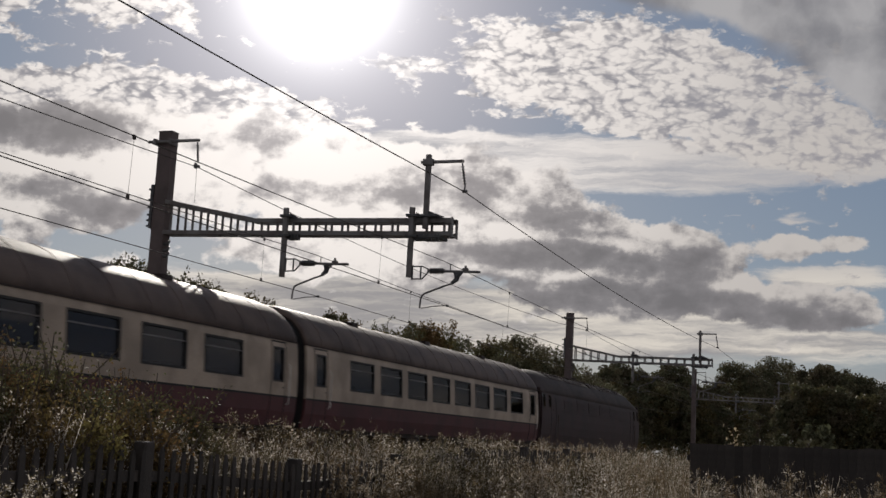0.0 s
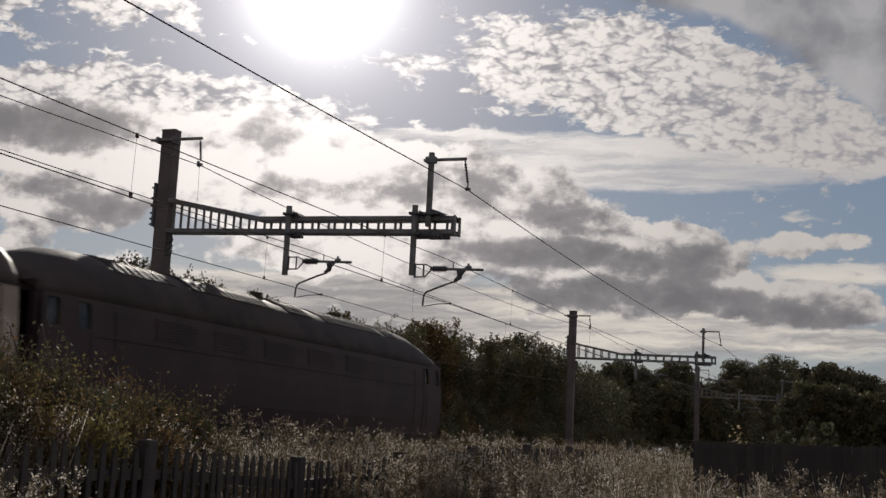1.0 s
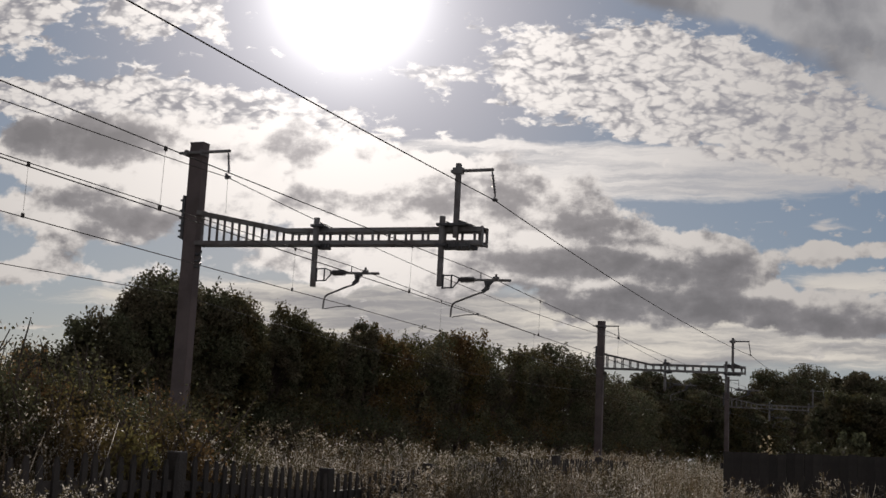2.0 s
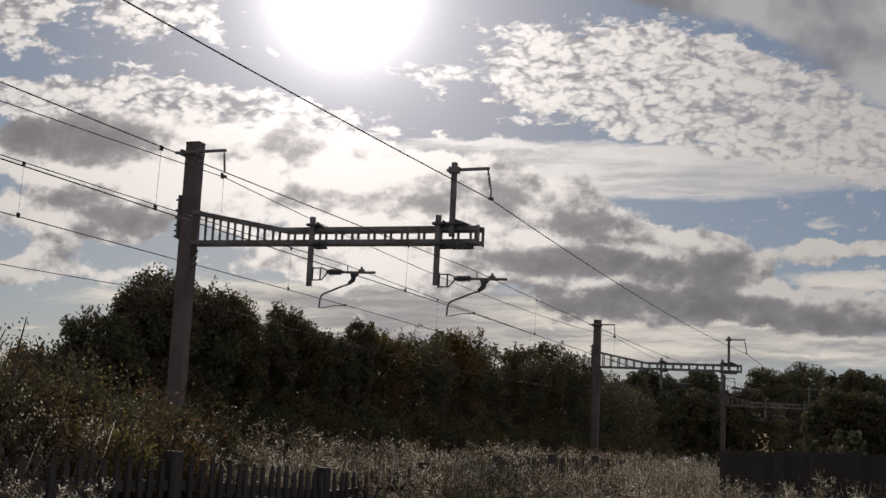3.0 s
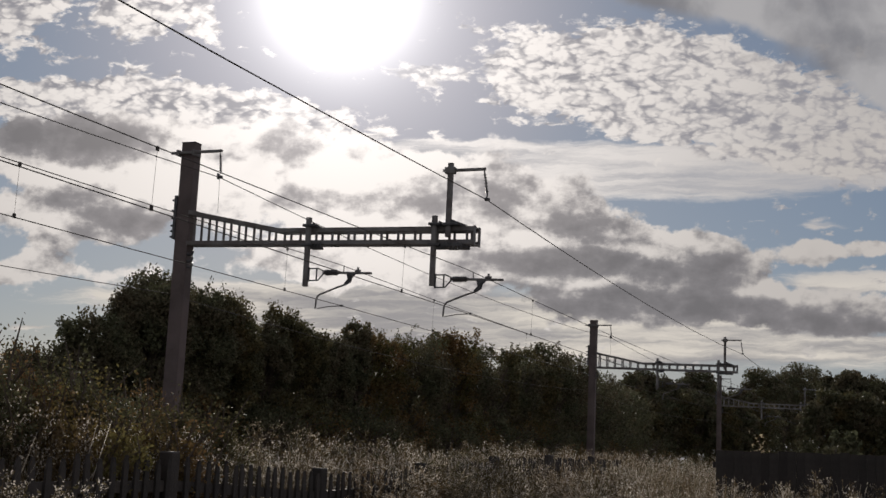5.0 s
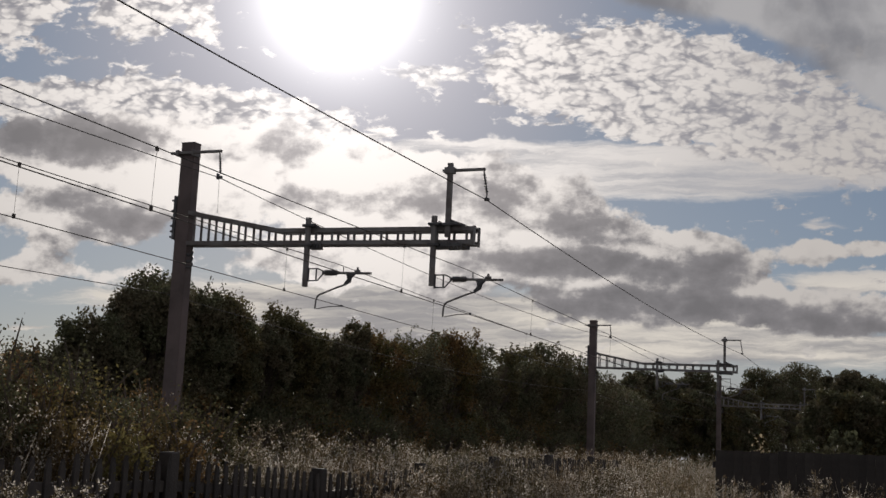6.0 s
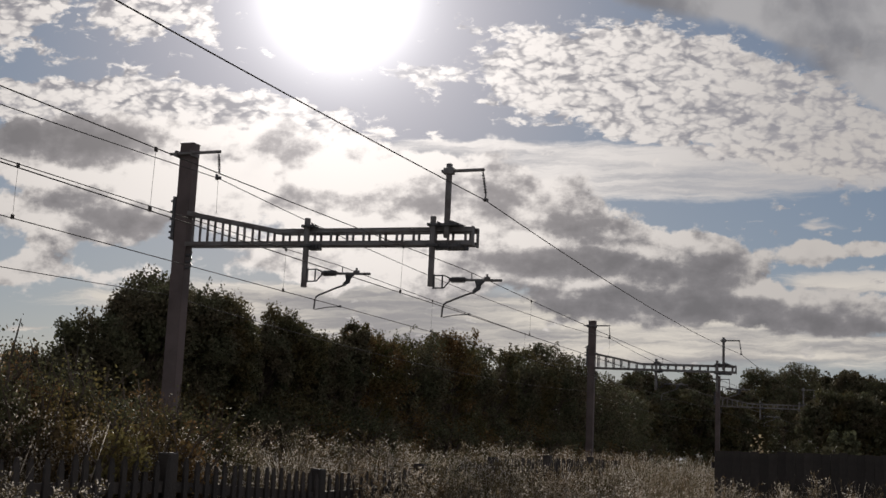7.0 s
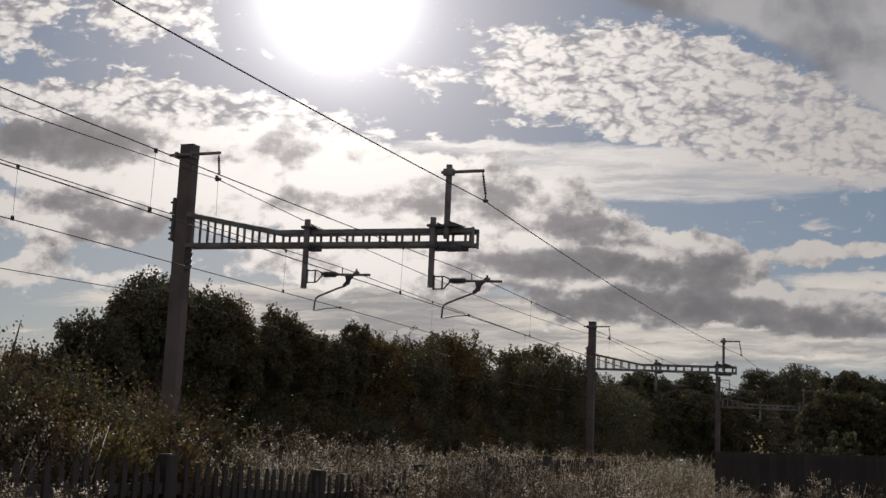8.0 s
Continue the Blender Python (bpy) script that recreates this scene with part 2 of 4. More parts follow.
# ---------------------------------------------------------------- materials
def material(name, base, rough=0.7, metal=0.0, second=None, scale=3.0, fine=40.0, bump=0.15, spread=0.0, through_light=0.0,
             spec=0.5, patchy=(0.4, 0.62), per_island=False, coat=0.0):
    """Base and second colour mixed by broad stains, with fine grain, bump and, for leaves, light that comes through."""
    m = bpy.data.materials.new(name)
    m.use_nodes = True
    t = m.node_tree
    t.nodes.clear()
    link = t.links.new
    out, bs = t.nodes.new("ShaderNodeOutputMaterial"), t.nodes.new("ShaderNodeBsdfPrincipled")
    co = t.nodes.new("ShaderNodeTexCoord").outputs["Object"]
    broad, grain = t.nodes.new("ShaderNodeTexNoise"), t.nodes.new("ShaderNodeTexNoise")
    for n, s in ((broad, scale), (grain, fine)):
        n.inputs["Scale"].default_value, n.inputs["Detail"].default_value = s, 4
        link(co, n.inputs["Vector"])
    second = second or tuple(x * 0.62 for x in base)
    mask = t.nodes.new("ShaderNodeMapRange")
    mask.inputs[1].default_value, mask.inputs[2].default_value = patchy
    link(broad.outputs["Fac"], mask.inputs[0])
    mix = t.nodes.new("ShaderNodeMix")
    mix.data_type = "RGBA"
    mix.inputs[6].default_value, mix.inputs[7].default_value = (*base, 1), (*second, 1)
    link(mask.outputs[0], mix.inputs[0])
    hsv = t.nodes.new("ShaderNodeHueSaturation")
    link(mix.outputs[2], hsv.inputs["Color"])
    val = t.nodes.new("ShaderNodeMath")
    val.operation = "MULTIPLY_ADD"
    link(grain.outputs["Fac"], val.inputs[0])
    val.inputs[1].default_value, val.inputs[2].default_value = 0.5, 0.75
    last = val.outputs[0]
    if spread:
        r = (t.nodes.new("ShaderNodeNewGeometry").outputs["Random Per Island"] if per_island
             else t.nodes.new("ShaderNodeObjectInfo").outputs["Random"])
        v2 = t.nodes.new("ShaderNodeMath")
        v2.operation = "MULTIPLY_ADD"
        link(r, v2.inputs[0])
        v2.inputs[1].default_value = spread
        link(last, v2.inputs[2])
        v3 = t.nodes.new("ShaderNodeMath")
        v3.operation = "SUBTRACT"
        link(v2.outputs[0], v3.inputs[0])
        v3.inputs[1].default_value = spread / 2
        last = v3.outputs[0]
    link(last, hsv.inputs["Value"])
    link(hsv.outputs[0], bs.inputs["Base Color"])
    ro = t.nodes.new("ShaderNodeMath")
    ro.operation, ro.use_clamp = "MULTIPLY_ADD", True
    link(grain.outputs["Fac"], ro.inputs[0])
    ro.inputs[1].default_value, ro.inputs[2].default_value = 0.25, rough - 0.12
    link(ro.outputs[0], bs.inputs["Roughness"])
    bs.inputs["Metallic"].default_value = metal
    bs.inputs["Specular IOR Level"].default_value = spec
    bs.inputs["Coat Weight"].default_value = coat
    if bump:
        b = t.nodes.new("ShaderNodeBump")
        b.inputs["Strength"].default_value, b.inputs["Distance"].default_value = bump, 0.02
        link(grain.outputs["Fac"], b.inputs["Height"])
        link(b.outputs[0], bs.inputs["Normal"])
    shader = bs.outputs[0]
    if through_light:
        tr, ms = t.nodes.new("ShaderNodeBsdfTranslucent"), t.nodes.new("ShaderNodeMixShader")
        link(hsv.outputs[0], tr.inputs["Color"])
        ms.inputs[0].default_value = through_light
        link(shader, ms.inputs[1]), link(tr.outputs[0], ms.inputs[2])
        shader = ms.outputs[0]
    link(shader, out.inputs[0])
    return m


def glass_material(name, tint, rough=0.02):
    """Tinted window glass: part mirror-like gloss, part seen through."""
    m = bpy.data.materials.new(name)
    m.use_nodes = True
    t = m.node_tree
    t.nodes.clear()
    out, gl, tp, mx = (t.nodes.new(k) for k in ("ShaderNodeOutputMaterial", "ShaderNodeBsdfGlossy", "ShaderNodeBsdfTransparent", "ShaderNodeMixShader"))
    gl.inputs["Roughness"].default_value = rough
    tp.inputs[0].default_value = (*tint, 1)
    mx.inputs[0].default_value = 0.06
    t.links.new(tp.outputs[0], mx.inputs[1]), t.links.new(gl.outputs[0], mx.inputs[2])
    t.links.new(mx.outputs[0], out.inputs[0])
    return m


STEEL = material("galvanised_steel", (0.20, 0.195, 0.195), 0.62, 0.25, (0.13, 0.115, 0.11), 2.5, 60, 0.1)
MAST = material("weathered_mast_steel", (0.13, 0.10, 0.098), 0.7, 0.1, (0.09, 0.07, 0.068), 1.6, 45, 0.15)
BRACKET = material("bracket_steel", (0.11, 0.11, 0.115), 0.55, 0.5, None, 6, 70, 0.1)
INSULATOR = material("insulator_polymer", (0.09, 0.085, 0.09), 0.45, 0, None, 8, 60, 0.05)
COPPER = material("weathered_copper_wire", (0.08, 0.07, 0.065), 0.85, 0.0, None, 1.0, 30, 0)
GROUND = material("rough_earth", (0.085, 0.07, 0.05), 0.95, 0, (0.05, 0.055, 0.03), 0.5, 9, 0.6)
BALLAST = material("ballast_stone", (0.24, 0.22, 0.20), 0.95, 0, (0.14, 0.12, 0.11), 0.8, 14, 0.9)
RAILSTEEL = material("rail_steel", (0.19, 0.12, 0.085), 0.55, 0.6, (0.11, 0.07, 0.05), 3, 60, 0.1)
SLEEPER = material("concrete_sleeper", (0.33, 0.32, 0.30), 0.9, 0, None, 2, 30, 0.3)
TIMBER = material("weathered_dark_timber", (0.05, 0.042, 0.038), 0.8, 0, (0.032, 0.027, 0.025), 4, 50, 0.5, spread=0.5)
BOARD = material("tarred_boards", (0.042, 0.036, 0.033), 0.9, 0, None, 3, 40, 0.4, spread=0.5)
BARK = material("bark", (0.11, 0.085, 0.065), 0.95, 0, None, 4, 30, 0.6)
LEAF = material("dark_leaf", (0.105, 0.11, 0.065), 0.65, 0, (0.12, 0.10, 0.065), 0.6, 12, 0, 0.7, 0.2, 0.06, per_island=True)
LEAF_OLIVE = material("olive_leaf", (0.10, 0.10, 0.055), 0.65, 0, (0.11, 0.085, 0.04), 0.7, 12, 0, 0.7, 0.24, 0.06, per_island=True)
LEAF_RUST = material("autumn_leaf", (0.17, 0.105, 0.05), 0.65, 0, (0.09, 0.085, 0.035), 0.7, 12, 0, 0.7, 0.24, 0.06, per_island=True)
BRIAR = material("briar_leaf", (0.15, 0.13, 0.05), 0.6, 0, (0.16, 0.09, 0.04), 0.7, 12, 0, 0.7, 0.34, 0.2, per_island=True)
STALK = material("dry_stalk", (0.17, 0.125, 0.08), 0.8, 0, (0.09, 0.07, 0.045), 1.0, 12, 0, 0.6, 0.25, 0.2, per_island=True)
WEEDLEAF = material("withered_leaf", (0.15, 0.105, 0.06), 0.75, 0, (0.085, 0.08, 0.042), 0.5, 12, 0, 0.9, 0.42, 0.15, per_island=True)
SEED = material("pale_seed_down", (0.60, 0.55, 0.49), 0.9, 0, (0.30, 0.25, 0.19), 0.7, 12, 0, 0.6, 0.5, 0.1, per_island=True)
CREAM = material("cream_coach_paint", (0.40, 0.325, 0.26), 0.6, 0, (0.27, 0.22, 0.175), 1.2, 25, 0.03, spec=0.5, coat=0.0)
CRIMSON = material("crimson_coach_paint", (0.08, 0.02, 0.023), 0.6, 0, (0.052, 0.015, 0.017), 1.2, 25, 0.03, coat=0.0)
MAROON = material("dark_maroon_paint", (0.034, 0.014, 0.015), 0.65, 0, (0.022, 0.01, 0.011), 1.0, 25, 0.04, coat=0.0)
ROOFGREY = material("coach_roof_paint", (0.10, 0.072, 0.06), 0.6, 0.0, (0.055, 0.038, 0.033), 1.1, 18, 0.3, spec=0.3)
LOCOROOF = material("sooty_roof_paint", (0.05, 0.036, 0.032), 0.66, 0.0, (0.028, 0.021, 0.019), 1.2, 18, 0.3, spec=0.2)
UNDER = material("grimy_underframe", (0.045, 0.04, 0.036), 0.8, 0.2, (0.07, 0.05, 0.035), 3, 40, 0.2)
RUBBER = material("black_rubber", (0.02, 0.02, 0.021), 0.75, 0, None, 5, 60, 0.1)
INTERIOR = material("coach_lining", (0.07, 0.045, 0.036), 0.8, 0, None, 2, 20, 0.05)
WHITE_PAINT = material("white_paint", (0.72, 0.70, 0.66), 0.5, 0, None, 3, 30, 0.05)
YELLOW = material("warning_yellow_paint", (0.62, 0.42, 0.03), 0.45, 0, None, 2, 30, 0.03)
PALE_LEAF = material("pale_dry_leaf", (0.42, 0.34, 0.22), 0.7, 0, (0.30, 0.24, 0.14), 0.7, 12, 0, 0.6, 0.4, 0.2, per_island=True)
CLEAR_GLASS = glass_material("clear_cab_glass", (0.92, 0.92, 0.91))
GLASS = glass_material("tinted_window_glass", (0.5, 0.45, 0.43))


# ---------------------------------------------------------------- mesh helpers
def box(bm, x0, x1, y0, y1, z0, z1, bevel=0.0):
    vs = [bm.verts.new((x, y, z)) for z in (z0, z1) for x, y in ((x0, y0), (x1, y0), (x1, y1), (x0, y1))]
    fs = [bm.faces.new([vs[i] for i in f]) for f in ((3, 2, 1, 0), (4, 5, 6, 7), (0, 1, 5, 4), (1, 2, 6, 5), (2, 3, 7, 6), (3, 0, 4, 7))]
    if bevel:
        edges = list({e for f in fs for e in f.edges})
        bmesh.ops.bevel(bm, geom=edges, offset=bevel, segments=1, affect="EDGES", profile=0.5)
    return bm


def tube(bm, points, radii, sides=8, caps=True):
    """A round tube along points; radii: one number, or one for each point."""
    pts = [Vector(p) for p in points]
    radii = [radii] * len(pts) if isinstance(radii, (int, float)) else radii
    rings = []
    for i, p in enumerate(pts):
        d = (pts[min(i + 1, len(pts) - 1)] - pts[max(i - 1, 0)]).normalized()
        a = d.cross(Vector((0, 0, 1)) if abs(d.z) < 0.9 else Vector((0, 1, 0))).normalized()
        b = d.cross(a)
        rings.append([bm.verts.new(p + (a * math.cos(k * math.tau / sides) + b * math.sin(k * math.tau / sides)) * radii[i]) for k in range(sides)])
    for r, q in zip(rings, rings[1:]):
        for k in range(sides):
            bm.faces.new((r[k], r[(k + 1) % sides], q[(k + 1) % sides], q[k]))
    if caps:
        bm.faces.new(rings[0][::-1]), bm.faces.new(rings[-1])
    return bm


def prism(bm, outline, axis, lo, hi):
    """An outline of 2D points pushed along an axis ('x', 'y' or 'z')."""
    def at(p, h):
        return {"x": (h, p[0], p[1]), "y": (p[0], h, p[1]), "z": (p[0], p[1], h)}[axis]
    a = [bm.verts.new(at(p, lo)) for p in outline]
    b = [bm.verts.new(at(p, hi)) for p in outline]
    n = len(outline)
    bm.faces.new(a[::-1]), bm.faces.new(b)
    for i in range(n):
        bm.faces.new((a[i], a[(i + 1) % n], b[(i + 1) % n], b[i]))
    bmesh.ops.recalc_face_normals(bm, faces=bm.faces)
    return bm


def to_mesh(name, bm, mat, smooth=False):
    me = bpy.data.meshes.new(name)
    bm.to_mesh(me)
    bm.free()
    me.materials.append(mat)
    if smooth:
        me.polygons.foreach_set("use_smooth", [True] * len(me.polygons))
    return me


def part(name, bm, mat, parent, label="", smooth=False):
    ob = new(name, to_mesh(name, bm, mat, smooth))
    ob.parent = parent
    if label:
        ob["label"] = label
    return ob


def thing(name, m, label, category, group="", kind=""):
    ob = new(name)
    ob.empty_display_size = 0.2
    ob.matrix_basis = m
    return tagged(ob, label, category, group, kind)


def B():
    return bmesh.new()


def array_mesh(name, verts, faces, mats, index=None):
    """A mesh from number arrays: faces all of four corners."""
    me = bpy.data.meshes.new(name)
    me.vertices.add(len(verts))
    me.vertices.foreach_set("co", np.ascontiguousarray(verts, dtype=np.float32).ravel())
    n = len(faces)
    me.loops.add(n * 4)
    me.polygons.add(n)
    me.loops.foreach_set("vertex_index", np.ascontiguousarray(faces, dtype=np.int32).ravel())
    me.polygons.foreach_set("loop_start", np.arange(0, n * 4, 4, dtype=np.int32))
    for m in mats:
        me.materials.append(m)
    if index is not None:
        me.polygons.foreach_set("material_index", np.ascontiguousarray(index, dtype=np.int32))
    me.update(calc_edges=True)
    return me


# ---------------------------------------------------------------- ground and tracks
def ground_height(w):
    """Level by the camera, rising gently to the railway, level beyond."""
    k = min(max((15.0 - w) / 5.0, 0), 1)
    return 0.25 * k * k * (3 - 2 * k)


def build_ground():
    bm = B()
    ws = [-2600, -600, -120, -40, -20, -12, -6, -2, 0, 2, 4, 6, 8, 9, 10, 11, 12, 13, 14, 15, 16, 18, 21, 25, 32, 50, 120, 500, 1800]
    ss = [-2400, -600, -200, -90, -60] + list(range(-50, 131, 6)) + [160, 220, 320, 600, 1200, 2600]
    rng = random.Random(3)
    grid = []
    for w in ws:
        grid.append([bm.verts.new(TRACK @ Vector((w, s, ground_height(w) + (rng.uniform(-0.05, 0.05) if 9.5 < w < 40 or -40 < w < -2 else 0)))) for s in ss])
    for a, b in zip(grid, grid[1:]):
        for i in range(len(ss) - 1):
            bm.faces.new((a[i], b[i], b[i + 1], a[i + 1]))
    return tagged(new("ground", to_mesh("ground", bm, GROUND, True)), "rough brown earth under weeds beside the railway", "ground", kind="structure")


build_ground()


def build_track(centre, label):
    """One track of the line: ballast bed, two rails."""
    t = thing("track", rail_pose(centre, 0), label, "railway track", "tracks", "structure")
    bed = B()
    prism(bed, [(-2.05, 0.2), (-1.5, RAIL - 0.2), (1.5, RAIL - 0.2), (2.05, 0.2)], "y", -330, 330)
    part("ballast_bed", bed, BALLAST, t, "grey crushed-stone ballast")
    for x in (-0.752, 0.752):
        r = B()
        prism(r, [(x - 0.07, RAIL - 0.15), (x + 0.07, RAIL - 0.15), (x + 0.07, RAIL - 0.135), (x + 0.012, RAIL - 0.11), (x + 0.012, RAIL - 0.045),
                  (x + 0.036, RAIL - 0.035), (x + 0.034, RAIL), (x - 0.034, RAIL), (x - 0.036, RAIL - 0.035), (x - 0.012, RAIL - 0.045), (x - 0.012, RAIL - 0.11), (x - 0.07, RAIL - 0.135)], "y", -330, 330)
        part("rail", r, RAILSTEEL, t, "rusty steel rail with a worn top")
    me = None
    for i in range(110):
        if me is None:
            sl = B()
            prism(sl, [(-1.25, RAIL - 0.24), (-1.25, RAIL - 0.16), (-1.22, RAIL - 0.15), (1.22, RAIL - 0.15), (1.25, RAIL - 0.16), (1.25, RAIL - 0.24)], "y", -0.13, 0.13)
            me = to_mesh("sleeper", sl, SLEEPER)
        ob = new("sleeper", me)
        ob.parent, ob.location = t, (0, -26 + i * 0.65, 0)
    return t


build_track(FAR_TRACK, "railway track with steel rails on ballast, farther line")
build_track(NEAR_TRACK, "railway track with steel rails on ballast, nearer line")


# ---------------------------------------------------------------- overhead line structures
SPACING = 42.66
MAST_TOP, BOOM_LOW, BOOM_END = 9.31, 6.46, 8.19
DROPS = (3.82, 7.22)


def insulator_string(bm, top, bottom, sheds=7, r=0.05):
    top, bottom = Vector(top), Vector(bottom)
    pts, radii = [top], [0.018]
    for i in range(sheds):
        for k, rr in ((1.15, 0.02), (1.36, r), (1.46, r), (1.62, 0.02)):
            pts.append(top.lerp(bottom, (i + k) / (sheds + 1.6)))
            radii.append(rr)
    tube(bm, pts + [bottom], radii + [0.018], 10)


def boom_top(w):
    return 7.47 + (6.93 - 7.47) * min(max((w - 0.3) / 2.6, 0), 1) - 0.012 * max(w - 2.9, 0)


def boom_low(w):
    return BOOM_LOW + 0.09 - 0.014 * w


def build_structure(s):
    t = thing("overhead_line_mast", rail_pose(0, s), "weathered steel overhead line mast with ladder boom over both tracks", "railway gantry", "overhead line masts")
    # column: a wide-flange section on a base plate
    m = B()
    f, d, tf, tw = 0.20, 0.15, 0.03, 0.03
    outline = [(-f, -d), (-f + tf, -d), (-f + tf, -tw / 2), (f - tf, -tw / 2), (f - tf, -d), (f, -d), (f, d), (f - tf, d), (f - tf, tw / 2), (-f + tf, tw / 2), (-f + tf, d), (-f, d)]
    prism(m, outline, "z", 0.3, MAST_TOP)
    box(m, -f + 0.01, f - 0.01, -d - 0.012, -d, 0.3, MAST_TOP - 0.004)
    box(m, -f - 0.012, f + 0.012, -d - 0.02, d + 0.012, MAST_TOP, MAST_TOP + 0.025, 0.005)
    part("column", m, MAST, t, "brown-grey weathered steel column")
    b = B()
    box(b, -0.45, 0.45, -0.4, 0.4, 0.1, 0.34, 0.03)
    part("base", b, SLEEPER, t, "concrete foundation block")
    # plates that clamp the boom to the back of the column, with bolts
    for k, (z0, z1, out) in enumerate(((6.72, 7.88, 0.08), (6.72, 7.55, 0.14))):
        p = B()
        y0 = -0.2 + k * 0.22
        box(p, -f - out, -f - 0.002, y0, y0 + 0.16, z0, z1, 0.008)
        part("clamp_plate", p, BRACKET, t)
    for z in (7.78, 7.5, 7.3, 7.1, 6.95, 6.8):
        p = B()
        tube(p, ((-f - 0.22, -0.05, z), (-f - 0.10, -0.05, z)), 0.03, 6)
        part("bolt", p, BRACKET, t)
    # hooked cable brackets under the boom
    for z in (6.34, 6.17, 6.02):
        p = B()
        tube(p, ((f, -0.1, z - 0.04), (f + 0.1, -0.1, z - 0.05), (f + 0.14, -0.1, z + 0.0), (f + 0.17, -0.1, z + 0.07)), [0.045, 0.04, 0.035, 0.03], 6)
        part("cable_hook", p, BRACKET, t)
    # top arm with its insulator
    p = B()
    box(p, -0.46, 1.1, -0.26, -0.19, 8.99, 9.06, 0.01)
    box(p, -0.28, -0.205, -0.3, 0.1, 8.94, 9.1, 0.01)
    box(p, 0.205, 0.25, -0.3, 0.1, 8.94, 9.1, 0.01)
    part("top_arm", p, STEEL, t)
    p = B()
    insulator_string(p, (1.04, -0.22, 8.97), (1.10, -0.22, 8.42), 7, 0.045)
    box(p, 1.02, 1.15, -0.26, -0.18, 8.28, 8.36, 0.01)
    box(p, 1.01, 1.05, -0.27, -0.17, 8.27, 8.42, 0.005)
    part("insulator", p, INSULATOR, t, "ribbed hanging insulator")
    # boom: top and bottom chords, front and back, with battens
    for y in (-0.17, 0.17):
        for name, fz, h in (("top_chord", boom_top, 0.105), ("bottom_chord", boom_low, 0.105)):
            p = B()
            stops = [0.202, 2.92, BOOM_END]
            for w0, w1 in zip(stops, stops[1:]):
                prism(p, [(w0, fz(w0) - (h if name == "top_chord" else 0)), (w1, fz(w1) - (h if name == "top_chord" else 0)),
                          (w1, fz(w1) + (0 if name == "top_chord" else h)), (w0, fz(w0) + (0 if name == "top_chord" else h))], "y", y - 0.05, y + 0.05)
            part(name, p, STEEL, t)
        w = 0.40
        while w < BOOM_END - 0.05:
            p = B()
            box(p, w - 0.027, w + 0.027, y - 0.02, y + 0.02, boom_low(w) + 0.08, boom_top(w) - 0.08)
            part("batten", p, STEEL, t)
            w += 0.448
    for w in (0.3, 1.8, 2.92, 4.4, 5.8, BOOM_END - 0.03):
        for fz, h in ((boom_top, -0.03), (boom_low, 0.0)):
            p = B()
            box(p, w - 0.05, w + 0.05, -0.121, 0.121, fz(w) + h - 0.0, fz(w) + h + 0.03)
            part("tie_plate", p, STEEL, t)
    p = B()
    for y in (-0.17, 0.17):
        box(p, BOOM_END - 0.001, BOOM_END + 0.03, y - 0.06, y + 0.06, boom_low(BOOM_END) - 0.02, boom_top(BOOM_END) + 0.02)
    part("end_cap", p, STEEL, t)
    # drop tubes with clamps and cantilevers
    for w in DROPS:
        p = B()
        tube(p, ((w, -0.30, 5.42), (w, -0.30, boom_top(w) + 0.24)), 0.075, 10)
        part("drop_tube", p, STEEL, t)
        p = B()
        zt, zb = boom_top(w), boom_low(w)
        box(p, w - 0.13, w + 0.17, -0.4, 0.25, zt + 0.004, zt + 0.07, 0.01)
        prism(p, [(w + 0.1, zt + 0.0), (w + 0.34, zt + 0.0), (w + 0.1, zt + 0.13)], "y", -0.3, -0.24)
        part("clamp", p, BRACKET, t)
        p = B()
        box(p, w - 0.13, w + 0.17, -0.4, 0.25, zb - 0.07, zb - 0.004, 0.01)
        prism(p, [(w + 0.05, zb - 0.004), (w + 0.42, zb - 0.004), (w + 0.3, zb - 0.11), (w + 0.1, zb - 0.13)], "y", -0.3, -0.24)
        for x in (w + 0.22, w + 0.3, w + 0.38):
            tube(p, ((x, -0.34, zb - 0.12), (x, -0.34, zb + 0.02)), 0.02, 6)
        part("clamp", p, BRACKET, t)
        c = thing_part("cantilever", t)
        z = 5.765 - 0.055 * (w - 3.82)
        p = B()
        for k, zz in ((1, z + 0.10), (-1, z - 0.2)):
            tube(p, ((w + 0.06, -0.3, zz), (w + 0.34, -0.3, zz + 0.005), (w + 0.5, -0.3, z + 0.005 + k * 0.03)), 0.018, 6)
        tube(p, ((w + 0.30, -0.3, z - 0.2), (w + 0.30, -0.3, z + 0.11)), 0.022, 6)
        tube(p, ((w + 0.08, -0.3, z - 0.22), (w + 0.08, -0.3, z + 0.13)), 0.03, 6)
        part("bracket", p, BRACKET, c)
        p = B()
        pts, radii = [(w + 0.48, -0.3, z)], [0.045]
        for i in range(7):
            for k, rr in ((0.0, 0.045), (0.012, 0.078), (0.018, 0.078), (0.030, 0.045)):
                pts.append((w + 0.54 + i * 0.05 + k, -0.3, z - 0.004))
                radii.append(rr)
        tube(p, pts + [(w + 0.9, -0.3, z - 0.01)], radii + [0.045], 10)
        part("insulator", p, INSULATOR, c)
        p = B()
        tube(p, ((w + 0.88, -0.3, z - 0.01), (w + 1.8, -0.3, z - 0.03)), 0.032, 8)
        box(p, w + 1.36, w + 1.5, -0.34, -0.26, z + 0.0, z + 0.06, 0.008)
        tube(p, ((w + 1.43, -0.3, z + 0.05), (w + 1.43, -0.3, z + 0.12)), 0.03, 6)
